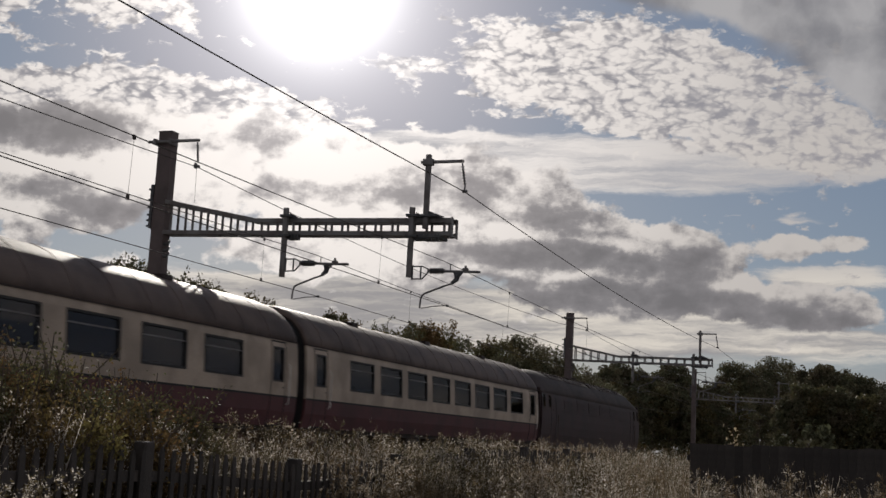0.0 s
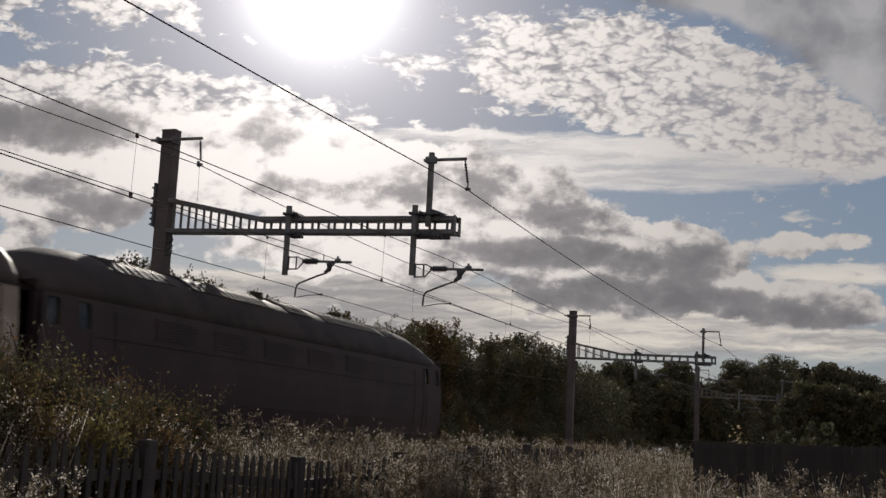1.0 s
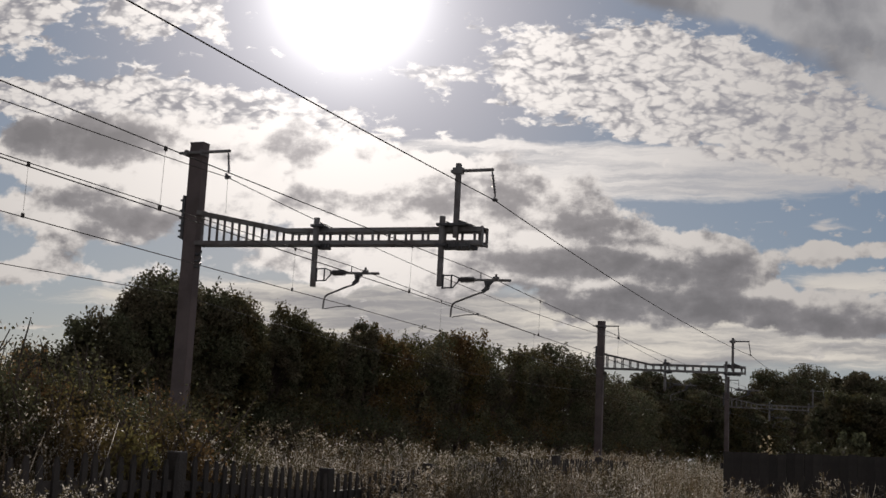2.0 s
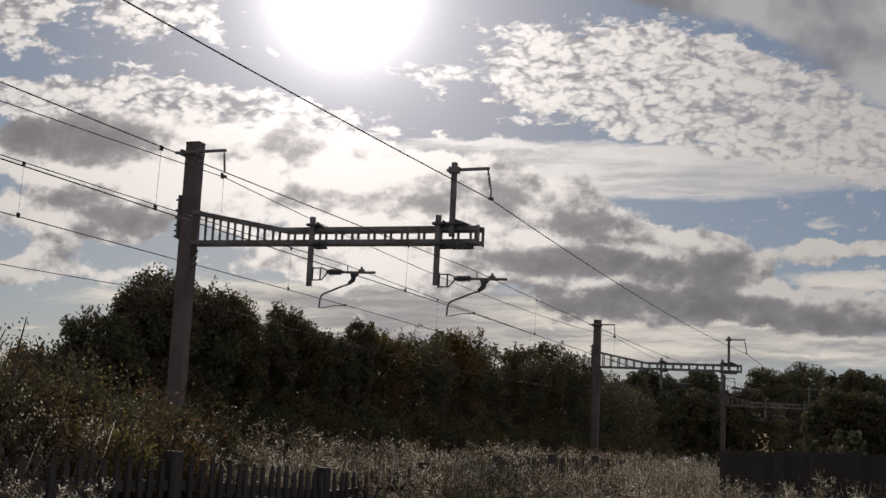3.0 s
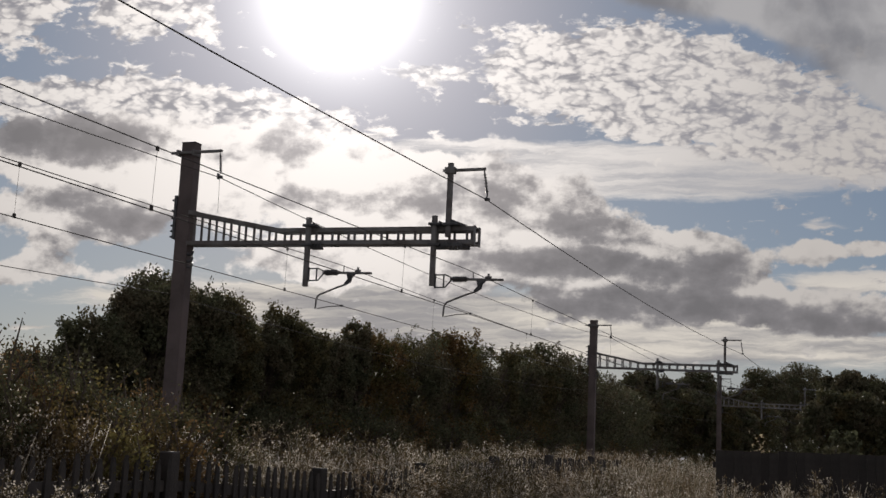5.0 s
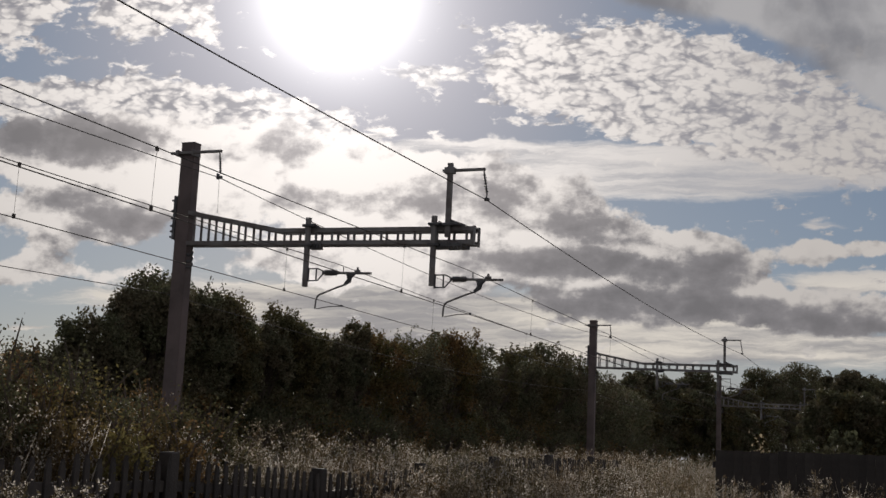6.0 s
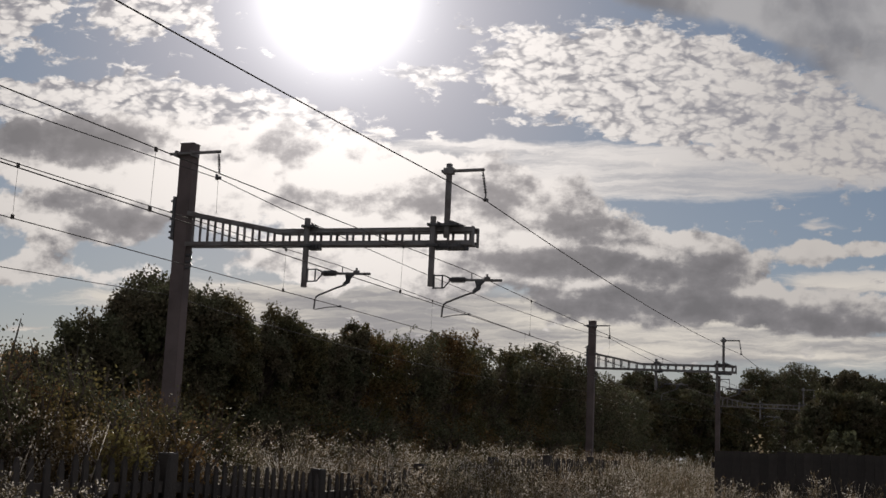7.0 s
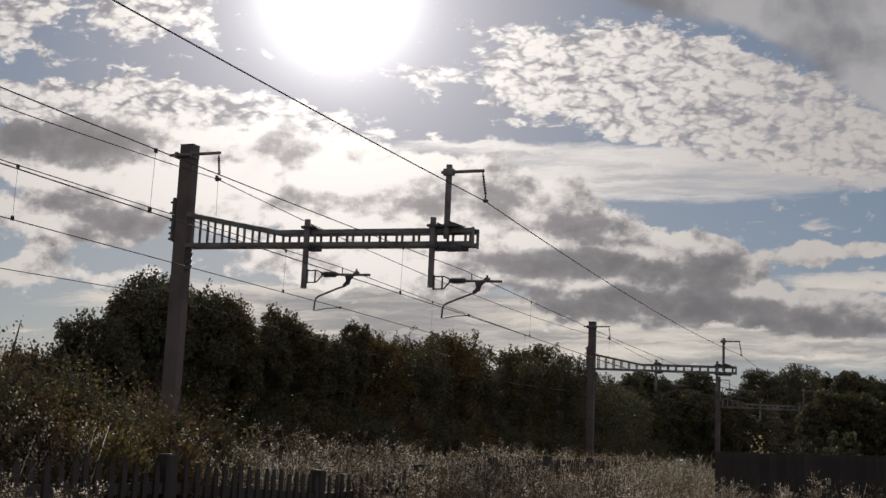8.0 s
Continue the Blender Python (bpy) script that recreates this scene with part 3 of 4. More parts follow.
        tube(p, ((w + 1.05, -0.3, z - 0.02), (w + 1.04, -0.29, z + 0.17)), 0.014, 6)
        part("top_tube", p, STEEL, c)
        p = B()
        prism(p, [(w + 1.14, z - 0.04), (w + 1.40, z - 0.04), (w + 1.30, z - 0.14), (w + 1.27, z - 0.25), (w + 1.12, z - 0.33), (w + 1.08, z - 0.27), (w + 1.17, z - 0.18)], "y", -0.33, -0.31)
        for dz in (-0.11, -0.19):
            tube(p, ((w + 1.21, -0.36, z + dz), (w + 1.21, -0.27, z + dz)), 0.035, 8)
        part("registration_plate", p, BRACKET, c)
        p = B()
        tube(p, ((w + 1.16, -0.3, z - 0.29), (w + 0.9, -0.3, z - 0.37), (w + 0.42, -0.3, z - 0.55), (w + 0.36, -0.3, z - 0.60), (w + 0.335, -0.3, z - 0.68), (w + 0.32, -0.3, z - 0.90)), 0.024, 6)
        part("steady_arm", p, STEEL, c)
        p = B()
        tube(p, ((w + 0.36, -0.3, z - 0.90), (w + 0.62, -0.16, z - 0.83), (w + 0.91, -0.04, z - 0.80)), 0.012, 6)
        box(p, w + 0.885, w + 0.935, -0.06, 0.0, z - 0.82, z - 0.77, 0.005)
        part("wire_clip", p, BRACKET, c)
    # post at the boom's end, with arm and insulator
    w = 7.56
    p = B()
    box(p, w - 0.065, w + 0.065, -0.31, -0.21, 6.6, 8.42, 0.012)
    part("end_post", p, STEEL, t)
    p = B()
    zt, zb = boom_top(w), boom_low(w)
    box(p, w - 0.14, w + 0.3, -0.36, 0.25, zt + 0.004, zt + 0.07, 0.01)
    prism(p, [(w - 0.07, zt + 0.0), (w + 0.5, zt + 0.0), (w + 0.07, zt + 0.16)], "y", -0.3, -0.24)
    part("post_clamp", p, BRACKET, t)
    p = B()
    box(p, w - 0.14, w + 0.4, -0.36, 0.25, zb - 0.08, zb - 0.004, 0.01)
    for x in (w + 0.1, w + 0.2, w + 0.3, w + 0.38):
        tube(p, ((x, -0.34, zb - 0.15), (x, -0.34, zb + 0.02)), 0.02, 6)
    part("post_clamp", p, BRACKET, t)
    p = B()
    box(p, 7.36, 8.46, -0.29, -0.22, 8.20, 8.27, 0.01)
    box(p, w - 0.13, w + 0.13, -0.34, -0.2, 8.15, 8.31, 0.01)
    part("end_arm", p, STEEL, t)
    p = B()
    insulator_string(p, (8.42, -0.25, 8.19), (8.52, -0.25, 7.60), 7, 0.045)
    box(p, 8.46, 8.58, -0.29, -0.21, 7.46, 7.53, 0.01)
    tube(p, ((8.52, -0.25, 7.6), (8.49, -0.25, 7.5)), 0.02, 6)
    part("insulator", p, INSULATOR, t, "ribbed hanging insulator")
    return t


def thing_part(name, parent):
    ob = new(name)
    ob.parent, ob.empty_display_size = parent, 0.1
    return ob


mast_one = build_structure(0.0)
mast_two = copy_thing(mast_one, rail_pose(0, SPACING))
mast_three = copy_thing(mast_one, rail_pose(0, SPACING * 2 + 3))


# ---------------------------------------------------------------- wires
def span_wire(name, label, rows, radius, sag, droppers=(), mat=None):
    """A wire over the supports, rows of (s, w, z), hanging by sag metres in each span; droppers: (s, drop) from it."""
    t = thing(name, rail_pose(0, 0), label, "overhead wire", "overhead wires")
    bm = B()
    pts = []
    for (s0, w0, z0), (s1, w1, z1) in zip(rows, rows[1:]):
        n = 16
        for i in range(n):
            k = i / n
            pts.append((w0 + (w1 - w0) * k, s0 + (s1 - s0) * k, z0 + (z1 - z0) * k - sag * 4 * k * (1 - k)))
    pts.append((rows[-1][1], rows[-1][0], rows[-1][2]))
    tube(bm, pts, radius, 8)
    part("wire", bm, mat or COPPER, t, "", True)
    return t, pts


def height_on(pts, s):
    for a, b in zip(pts, pts[1:]):
        if a[1] <= s <= b[1]:
            k = (s - a[1]) / (b[1] - a[1])
            return tuple(a[i] + (b[i] - a[i]) * k for i in range(3))
    return pts[-1]


def supports(w, z, left_z=0.0):
    """The same place on every structure, and one more beyond each end."""
    return [(-SPACING - 4, w, z + left_z), (-0.28, w, z), (SPACING - 0.28, w, z), (SPACING * 2 + 2.72, w, z), (SPACING * 3 + 10, w, z)]


WIRES = {}
for key, name, label, w, z, r, sag, left in (
        ("feeder_near", "feeder_wire", "bare aluminium feeder wire hung from the boom-end posts", 8.52, 7.48, 0.0125, 0.30, -0.1),
        ("feeder_far", "feeder_wire", "bare aluminium feeder wire hung from the mast-top arms", 1.11, 8.30, 0.0115, 0.45, -0.2),
        ("messenger_far", "catenary_wire", "catenary wire carrying the contact wire of the farther track", 4.75, 5.96, 0.009, 0.16, -0.1),
        ("messenger_near", "catenary_wire", "catenary wire carrying the contact wire of the nearer track", 8.12, 5.80, 0.009, 0.16, -0.1),
        ("contact_far", "contact_wire", "level copper contact wire over the farther track", 4.74, 4.965, 0.009, 0.01, -0.12),
        ("contact_near", "contact_wire", "level copper contact wire over the nearer track", 8.10, 4.775, 0.009, 0.01, -0.1),
        ("low_wire", "return_wire", "thin return wire fixed to the mast backs", -0.30, 5.27, 0.0095, 0.45, -0.1)):
    WIRES[key] = span_wire(name, label, supports(w, z, left), r, sag)

for up, low, first in (("messenger_far", "contact_far", 6.0), ("messenger_near", "contact_near", 4.9)):
    for k in range(-3, 9):
        s = k * 9.0 + first
        a, b = height_on(WIRES[up][1], s), height_on(WIRES[low][1], s)
        bm = B()
        tube(bm, (a, b), 0.003, 5)
        box(bm, a[0] - 0.012, a[0] + 0.012, s - 0.03, s + 0.03, a[2] - 0.05, a[2] + 0.015)
        box(bm, b[0] - 0.012, b[0] + 0.012, s - 0.03, s + 0.03, b[2] - 0.015, b[2] + 0.06)
        part("dropper", bm, COPPER, WIRES[up][0])
bm = B()
tube(bm, ((1.06, -0.2, 8.3), (1.02, -0.1, 7.4)), 0.005, 5)
part("earth_lead", bm, COPPER, WIRES["feeder_far"][0])


# ---------------------------------------------------------------- train
SIDE = [(1.30, 1.02), (1.365, 1.35), (1.385, 1.68), (1.385, 1.99), (1.365, 2.40), (1.335, 2.76), (1.305, 2.93)]
ROOF = [(1.305, 2.93), (1.25, 3.12), (1.13, 3.34), (0.93, 3.56), (0.66, 3.74), (0.34, 3.86), (0.0, 3.90)]


def side_x(z):
    for (x0, z0), (x1, z1) in zip(SIDE, SIDE[1:]):
        if z0 <= z <= z1:
            return x0 + (x1 - x0) * (z - z0) / (z1 - z0)
    return SIDE[-1][0] if z > 2.9 else SIDE[0][0]


def side_panel(bm, sign, z0, z1, y0, y1, thick=0.06, proud=0.0):
    zs = [z0] + [z for _, z in SIDE if z0 + 0.01 < z < z1 - 0.01] + [z1]
    outer = [(sign * (side_x(z) + proud), z) for z in zs]
    inner = [(sign * (side_x(z) + proud - thick), z) for z in reversed(zs)]
    prism(bm, outer + inner, "y", y0, y1)


def roof_arc(scale=1.0, inner=0.0):
    pts = [(x - inner * x / 1.4, 2.93 + (z - 2.93) * scale - inner) for x, z in ROOF]
    return pts + [(-x, z) for x, z in reversed(pts[:-1])]


def loft(bm, sections):
    """A skin over closed outlines, rows of (y, outline)."""
    rings = [[bm.verts.new((x, y, z)) for x, z in o] for y, o in sections]
    n = len(rings[0])
    for a, b in zip(rings, rings[1:]):
        for i in range(n):
            bm.faces.new((a[i], a[(i + 1) % n], b[(i + 1) % n], b[i]))
    bm.faces.new(rings[0]), bm.faces.new(rings[-1][::-1])
    bmesh.ops.recalc_face_normals(bm, faces=bm.faces)


def roof_outline(scale=1.0):
    o = roof_arc(scale)
    return o + [(x, z) for x, z in reversed([(x * 0.955, z - 0.05) for x, z in o])]


def bogie(parent, y):
    bg = thing_part("bogie", parent)
    for sx in (-1, 1):
        p = B()
        prism(p, [(y - 1.75, 0.52), (y - 1.6, 0.66), (y - 0.7, 0.70), (y - 0.4, 0.55), (y + 0.4, 0.55), (y + 0.7, 0.70), (y + 1.6, 0.66), (y + 1.75, 0.52), (y + 1.4, 0.42),
                  (y + 0.6, 0.42), (y + 0.4, 0.33), (y - 0.4, 0.33), (y - 0.6, 0.42), (y - 1.4, 0.42)], "x", sx * 1.02 - 0.05, sx * 1.02 + 0.05)
        for yy in (y - 1.3, y + 1.3):
            box(p, sx * 1.02 - 0.11, sx * 1.02 + 0.11, yy - 0.16, yy + 0.16, 0.32, 0.6, 0.03)
        part("side_frame", p, UNDER, bg)
        for yy in (y - 1.3, y + 1.3):
            p = B()
            tube(p, ((sx * 0.70, yy, 0.455), (sx * 0.76, yy, 0.455), (sx * 0.80, yy, 0.455)), [0.485, 0.46, 0.455], 24)
            part("wheel", p, RAILSTEEL, bg)
    p = B()
    box(p, -0.98, 0.98, y - 0.25, y + 0.25, 0.45, 0.75, 0.03)
    for yy in (y - 1.3, y + 1.3):
        tube(p, ((-0.7, yy, 0.455), (0.7, yy, 0.455)), 0.08, 10)
    part("bolster", p, UNDER, bg)


def side_strip(t, name, sign, holes, z_lo, z_hi, y0, y1, mat, label=""):
    """The run of body side at window height, open at each hole (y from, y to)."""
    at = y0
    for a, b in list(holes) + [(y1, y1)]:
        if a - at > 0.02:
            p = B()
            side_panel(p, sign, z_lo, z_hi, at, a)
            part(name, p, mat, t, label)
        at = b


def window(t, sign, y0, y1, z0, z1, name="window", frame_mat=None, glass=None):
    wn = thing_part(name, t)
    f = B()
    e = 0.045
    for a, b, c, d in ((y0, y1, z0, z0 + e), (y0, y1, z1 - e, z1), (y0, y0 + e, z0 + e, z1 - e), (y1 - e, y1, z0 + e, z1 - e)):
        side_panel(f, sign, c, d, a, b, 0.07, 0.004)
    part("window_frame", f, frame_mat or RUBBER, wn)
    g = B()
    side_panel(g, sign, z0 + e, z1 - e, y0 + e, y1 - e, 0.012, -0.03)
    pane = part("pane", g, glass or GLASS, wn)
    pane.visible_shadow = False
    if y1 - y0 > 1.0:
        f = B()
        side_panel(f, sign, z1 - 0.24, z1 - 0.215, y0 + e, y1 - e, 0.03, -0.01)
        part("vent_bar", f, STEEL, wn)


def build_coach(length, windows, doors, label, lower, name="passenger_coach"):
    """A coach from y = 0 to y = length; windows and doors: (y from, y to)."""
    t = thing(name, rail_pose(FAR_TRACK, 0, RAIL), label, "railway coach", "coaches of the train")
    Z0, Z1 = 1.99, 2.76
    holes = sorted(list(windows) + [(a + 0.09, b - 0.09) for a, b in doors])
    for sign in (1, -1):
        p = B()
        side_panel(p, sign, 1.02, 1.676, 0, length)
        part("lower_side", p, lower, t, "dark crimson lower body side")
        p = B()
        side_panel(p, sign, 1.66, 1.70, 0.02, length - 0.02, 0.02, 0.006)
        part("lining", p, RUBBER, t)
        p = B()
        side_panel(p, sign, 1.68, Z0, 0, length)
        part("waist_panel", p, CREAM, t, "cream body side below the windows")
        side_strip(t, "window_pillar", sign, holes, Z0, Z1, 0, length, CREAM)
        p = B()
        side_panel(p, sign, Z1, 2.93, 0, length)
        part("cantrail_panel", p, CREAM, t)
        p = B()
        side_panel(p, sign, 2.915, 2.945, 0, length, 0.03, 0.02)
        part("gutter", p, LOCOROOF, t)
        for a, b in windows:
            window(t, sign, a, b, Z0, Z1)
        for a, b in doors:
            d = thing_part("door", t)
            p = B()
            for u0, u1, v0, v1 in ((a, b, 1.02, 1.06), (a, a + 0.02, 1.06, 2.86), (b - 0.02, b, 1.06, 2.86), (a, b, 2.86, 2.89)):
                side_panel(p, sign, v0, v1, u0, u1, 0.02, 0.008)
            part("door_edge", p, RUBBER, d)
            p = B()
            tube(p, ((sign * 1.41, b - 0.16, 1.86), (sign * 1.43, b - 0.16, 1.88), (sign * 1.41, b - 0.05, 1.88)), 0.014, 6)
            part("handle", p, STEEL, d, "bright metal door handle")
            p = B()
            tube(p, ((sign * 1.39, b + 0.08, 1.5), (sign * 1.44, b + 0.08, 1.55), (sign * 1.44, b + 0.08, 2.35), (sign * 1.37, b + 0.08, 2.40)), 0.012, 6)
            part("grab_rail", p, WHITE_PAINT, d)
            window(t, sign, a + 0.09, b - 0.09, Z0, Z1, "door_window")
    p = B()
    loft(p, [(0.0, roof_outline(0.90)), (0.12, roof_outline(0.97)), (0.5, roof_outline(1.0)), (length - 0.5, roof_outline(1.0)), (length - 0.12, roof_outline(0.97)), (length, roof_outline(0.90))])
    part("roof", p, ROOFGREY, t, "grimy brown curved roof with rain strips", True)
    y = 0.9
    while y < length - 0.5:
        p = B()
        arc = [(x * 1.004, z + 0.008) for x, z in roof_arc()]
        prism(p, arc + [(x * 0.99, z - 0.02) for x, z in reversed(arc)], "y", y - 0.018, y + 0.018)
        part("roof_rib", p, ROOFGREY, t)
        y += 1.16
    for k, y in enumerate(np.linspace(1.6, length - 1.6, 7)):
        p = B()
        x = 0.42 if k % 2 else -0.42
        z = 3.82
        prism(p, [(x - 0.13, z - 0.03), (x - 0.11, z + 0.07), (x + 0.11, z + 0.07), (x + 0.13, z - 0.03)], "y", y - 0.2, y + 0.2)
        part("roof_vent", p, LOCOROOF, t)
    for y0, y1 in ((0.0, 0.06), (length - 0.06, length)):
        p = B()
        outline = [(x * 0.95, z) for x, z in SIDE] + [(x * 0.95, z - 0.06) for x, z in ROOF[1:]]
        outline += [(-x, z) for x, z in reversed(outline) if x > 0.001]
        prism(p, outline, "y", y0 + 0.01, y1 - 0.01)
        part("end_wall", p, RUBBER, t, "black end wall")
    for y, k in ((0.0, -1), (length, 1)):
        p = B()
        for i in range(4):
            o = 0.02 if i % 2 else 0.0
            a, b = sorted((y + k * 0.055 * i, y + k * 0.055 * (i + 1)))
            for x0, x1, z0, z1 in ((-0.55 + o, -0.43, 1.15, 3.25 - o), (0.43, 0.55 - o, 1.15, 3.25 - o), (-0.43, 0.43, 3.13, 3.25 - o)):
                box(p, x0, x1, a, b, z0, z1)
        part("gangway_bellows", p, RUBBER, t, "black ribbed gangway bellows")
        for sx in (-0.86, 0.86):
            p = B()
            tube(p, ((sx, y, 1.06), (sx, y + k * 0.17, 1.06), (sx, y + k * 0.2, 1.06)), [0.07, 0.07, 0.2], 12)
            part("buffer", p, UNDER, t)
    p = B()
    box(p, -1.22, 1.22, 0.1, length - 0.1, 0.92, 1.05)
    part("underframe", p, UNDER, t)
    for y in (length * 0.38, length * 0.5, length * 0.6):
        for sx in (-1, 1):
            p = B()
            box(p, min(sx * 0.55, sx * 1.2), max(sx * 0.55, sx * 1.2), y - 0.55, y + 0.45, 0.4, 0.92, 0.03)
            part("equipment_box", p, UNDER, t)
    p = B()
    box(p, -1.26, 1.26, 0.08, length - 0.08, 1.06, 1.14)
    part("floor_panel", p, INTERIOR, t)
    # added inner wall: stops light from the far side, so the windows look dark
    p = B()
    box(p, -0.62, -0.58, 1.3, length - 1.3, 1.14, 3.1)
    part("window_backing_wall", p, INTERIOR, t, "dark inner wall added to darken the windows")
    y = 1.2
    while y < length - 1.6:
        p = B()
        box(p, 0.3, 1.22, y, y + 0.12, 1.5, 2.15, 0.04)
        box(p, 0.3, 1.22, y + 0.12, y + 0.55, 1.45, 1.58, 0.04)
        part("seat_bay", p, INTERIOR, t)
        y += 1.93
    bogie(t, 2.9), bogie(t, length - 2.9)
    return t


def build_loco(length):
    t = thing("diesel_locomotive", rail_pose(FAR_TRACK, 0, RAIL), "dark maroon diesel locomotive with a cab at each end, sooty roof", "locomotive")
    Z0, Z1 = 2.36, 2.90
    cab = [(0.22, 0.62), (1.05, 1.45)]
    holes = cab + [(length - b, length - a) for a, b in reversed(cab)]
    for sign in (1, -1):
        p = B()
        side_panel(p, sign, 0.95, Z0, 0.06, length - 0.06)
        part("body_side", p, MAROON, t)
        side_strip(t, "cab_pillar", sign, holes, Z0, Z1, 0.12, length - 0.12, MAROON)
        p = B()
        side_panel(p, sign, Z1, 2.93, 0.18, length - 0.18)
        part("cantrail_panel", p, MAROON, t)
        p = B()
        side_panel(p, sign, 2.30, 2.335, 1.7, length - 1.7, 0.02, 0.016)
        part("body_rib", p, MAROON, t)
        for a, b in holes:
            window(t, sign, a, b, Z0, Z1, "cab_window", UNDER, CLEAR_GLASS)
        for i in range(5):
            y = 3.4 + i * 2.1
            p = B()
            for k in range(7):
                side_panel(p, sign, 2.42 + k * 0.06, 2.455 + k * 0.06, y, y + 1.4, 0.02, 0.014)
            part("side_grille", p, MAROON, t)
        for y in (1.62, length - 2.0):
            d = thing_part("cab_door", t)
            p = B()
            for u0, u1, v0, v1 in ((y - 0.2, y - 0.18, 1.05, 2.8), (y + 0.5, y + 0.52, 1.05, 2.8)):
                side_panel(p, sign, v0, v1, u0, u1, 0.02, 0.01)
            part("door_edge", p, RUBBER, d)
            p = B()
            tube(p, ((sign * 1.40, y + 0.6, 1.2), (sign * 1.45, y + 0.6, 1.25), (sign * 1.45, y + 0.6, 2.1), (sign * 1.39, y + 0.6, 2.15)), 0.014, 6)
            part("grab_rail", p, UNDER, d)
    p = B()
    ends = [(0.02, 0.28), (0.30, 0.52), (0.80, 0.78), (1.40, 0.94), (2.0, 1.0)]
    secs = [(y, roof_outline(k)) for y, k in ends] + [(length - y, roof_outline(k)) for y, k in reversed(ends)]
    loft(p, secs)
    part("roof", p, LOCOROOF, t, "sooty dark domed roof", True)
    for y0, y1, h in ((2.6, 4.6, 0.02), (5.2, 8.6, 0.03), (9.4, 10.6, 0.05), (11.4, 14.8, 0.03), (length - 3.4, length - 2.4, 0.02)):
        p = B()
        arc = [(x, z + h) for x, z in roof_arc() if abs(x) < 0.98]
        prism(p, arc + [(x, z - h - 0.02) for x, z in reversed(arc)], "y", y0, y1)
        part("roof_hatch", p, LOCOROOF, t, "sooty bolted roof hatch")
        for k in range(int((y1 - y0) / 0.28)):
            p = B()
            yy = y0 + 0.14 + k * 0.28
            arc2 = [(x, z + h + 0.012) for x, z in roof_arc() if abs(x) < 0.94]
            prism(p, arc2 + [(x, z - 0.03) for x, z in reversed(arc2)], "y", yy - 0.02, yy + 0.02)
            part("hatch_rib", p, LOCOROOF, t)
    p = B()
    tube(p, ((0.25, 9.0, 3.78), (0.25, 9.0, 4.0)), 0.16, 12)
    part("exhaust", p, UNDER, t)
    for y, k in ((0.0, 1), (length, -1)):
        fr = thing_part("cab_front", t)
        a, b = sorted((y, y + k * 0.07))
        p = B()
        box(p, -1.30, 1.30, a, b, 0.95, 2.2, 0.03)
        part("lower_front", p, MAROON, fr, "dark maroon front panel")
        for x0, x1 in ((-1.30, -1.16), (-0.07, 0.07), (1.16, 1.30)):
            p = B()
            box(p, x0, x1, a + 0.01, b + 0.01, 2.2, 2.9)
            part("windscreen_pillar", p, MAROON, fr)
        p = B()
        box(p, -1.28, 1.28, a + 0.02, b + 0.02, 2.9, 3.12, 0.02)
        part("front_head", p, MAROON, fr)
        for x0, x1 in ((-1.16, -0.07), (0.07, 1.16)):
            p = B()
            box(p, x0, x1, (a + b) / 2, (a + b) / 2 + 0.01, 2.2, 2.9)
            pane = part("windscreen", p, CLEAR_GLASS, fr)
            pane.visible_shadow = False
        for x in (-0.9, 0.9):
            p = B()
            tube(p, ((x, y - k * 0.0, 1.3), (x, y - k * 0.05, 1.3)), 0.12, 12)
            part("lamp", p, WHITE_PAINT, fr)
            p = B()
            tube(p, ((x, y, 1.06), (x, y - k * 0.4, 1.06), (x, y - k * 0.45, 1.06)), [0.08, 0.08, 0.23], 12)
            part("buffer", p, UNDER, fr)
    p = B()
    box(p, -1.2, 1.2, 0.1, length - 0.1, 0.8, 0.97)
    part("underframe", p, UNDER, t)
    p = B()
    box(p, -1.15, 1.15, length / 2 - 2.2, length / 2 + 2.2, 0.25, 0.8, 0.05)
    part("fuel_tank", p, UNDER, t)
    bogie(t, 3.6), bogie(t, length - 3.6)
    return t


# window centres of the two coaches, from the end nearer the locomotive's far side
coach_b = build_coach(19.6, [(2.44 + i * 1.945, 3.96 + i * 1.945) for i in range(8)], [(0.40, 1.13), (18.45, 19.2)],
                      "cream and crimson passenger coach coupled to the locomotive", CRIMSON)
coach_a = build_coach(19.6, [(2.3 + i * 2.2, 3.86 + i * 2.2) for i in range(7)], [(0.40, 1.13), (18.32, 19.02)],
                      "cream and crimson passenger coach with widely spaced dark windows", CRIMSON)
loco = build_loco(18.6)


# ---------------------------------------------------------------- trees and bushes
def leaf_quads(rng, centres, size, squash=0.6):
    """A leaf-shaped quad at each centre, turned at random."""
    n = len(centres)
    a = rng.normal(size=(n, 3))
    a /= np.linalg.norm(a, axis=1)[:, None]
    b = rng.normal(size=(n, 3))
    b -= a * (a * b).sum(1)[:, None]
    b /= np.linalg.norm(b, axis=1)[:, None]
    s = (size * rng.uniform(0.6, 1.35, n))[:, None]
    v = np.empty((n, 4, 3))
    v[:, 0], v[:, 2] = centres - a * s * 0.5, centres + a * s * 0.5
    v[:, 1], v[:, 3] = centres + b * s * 0.5 * squash, centres - b * s * 0.5 * squash
    return v.reshape(-1, 3), np.arange(n * 4).reshape(n, 4)


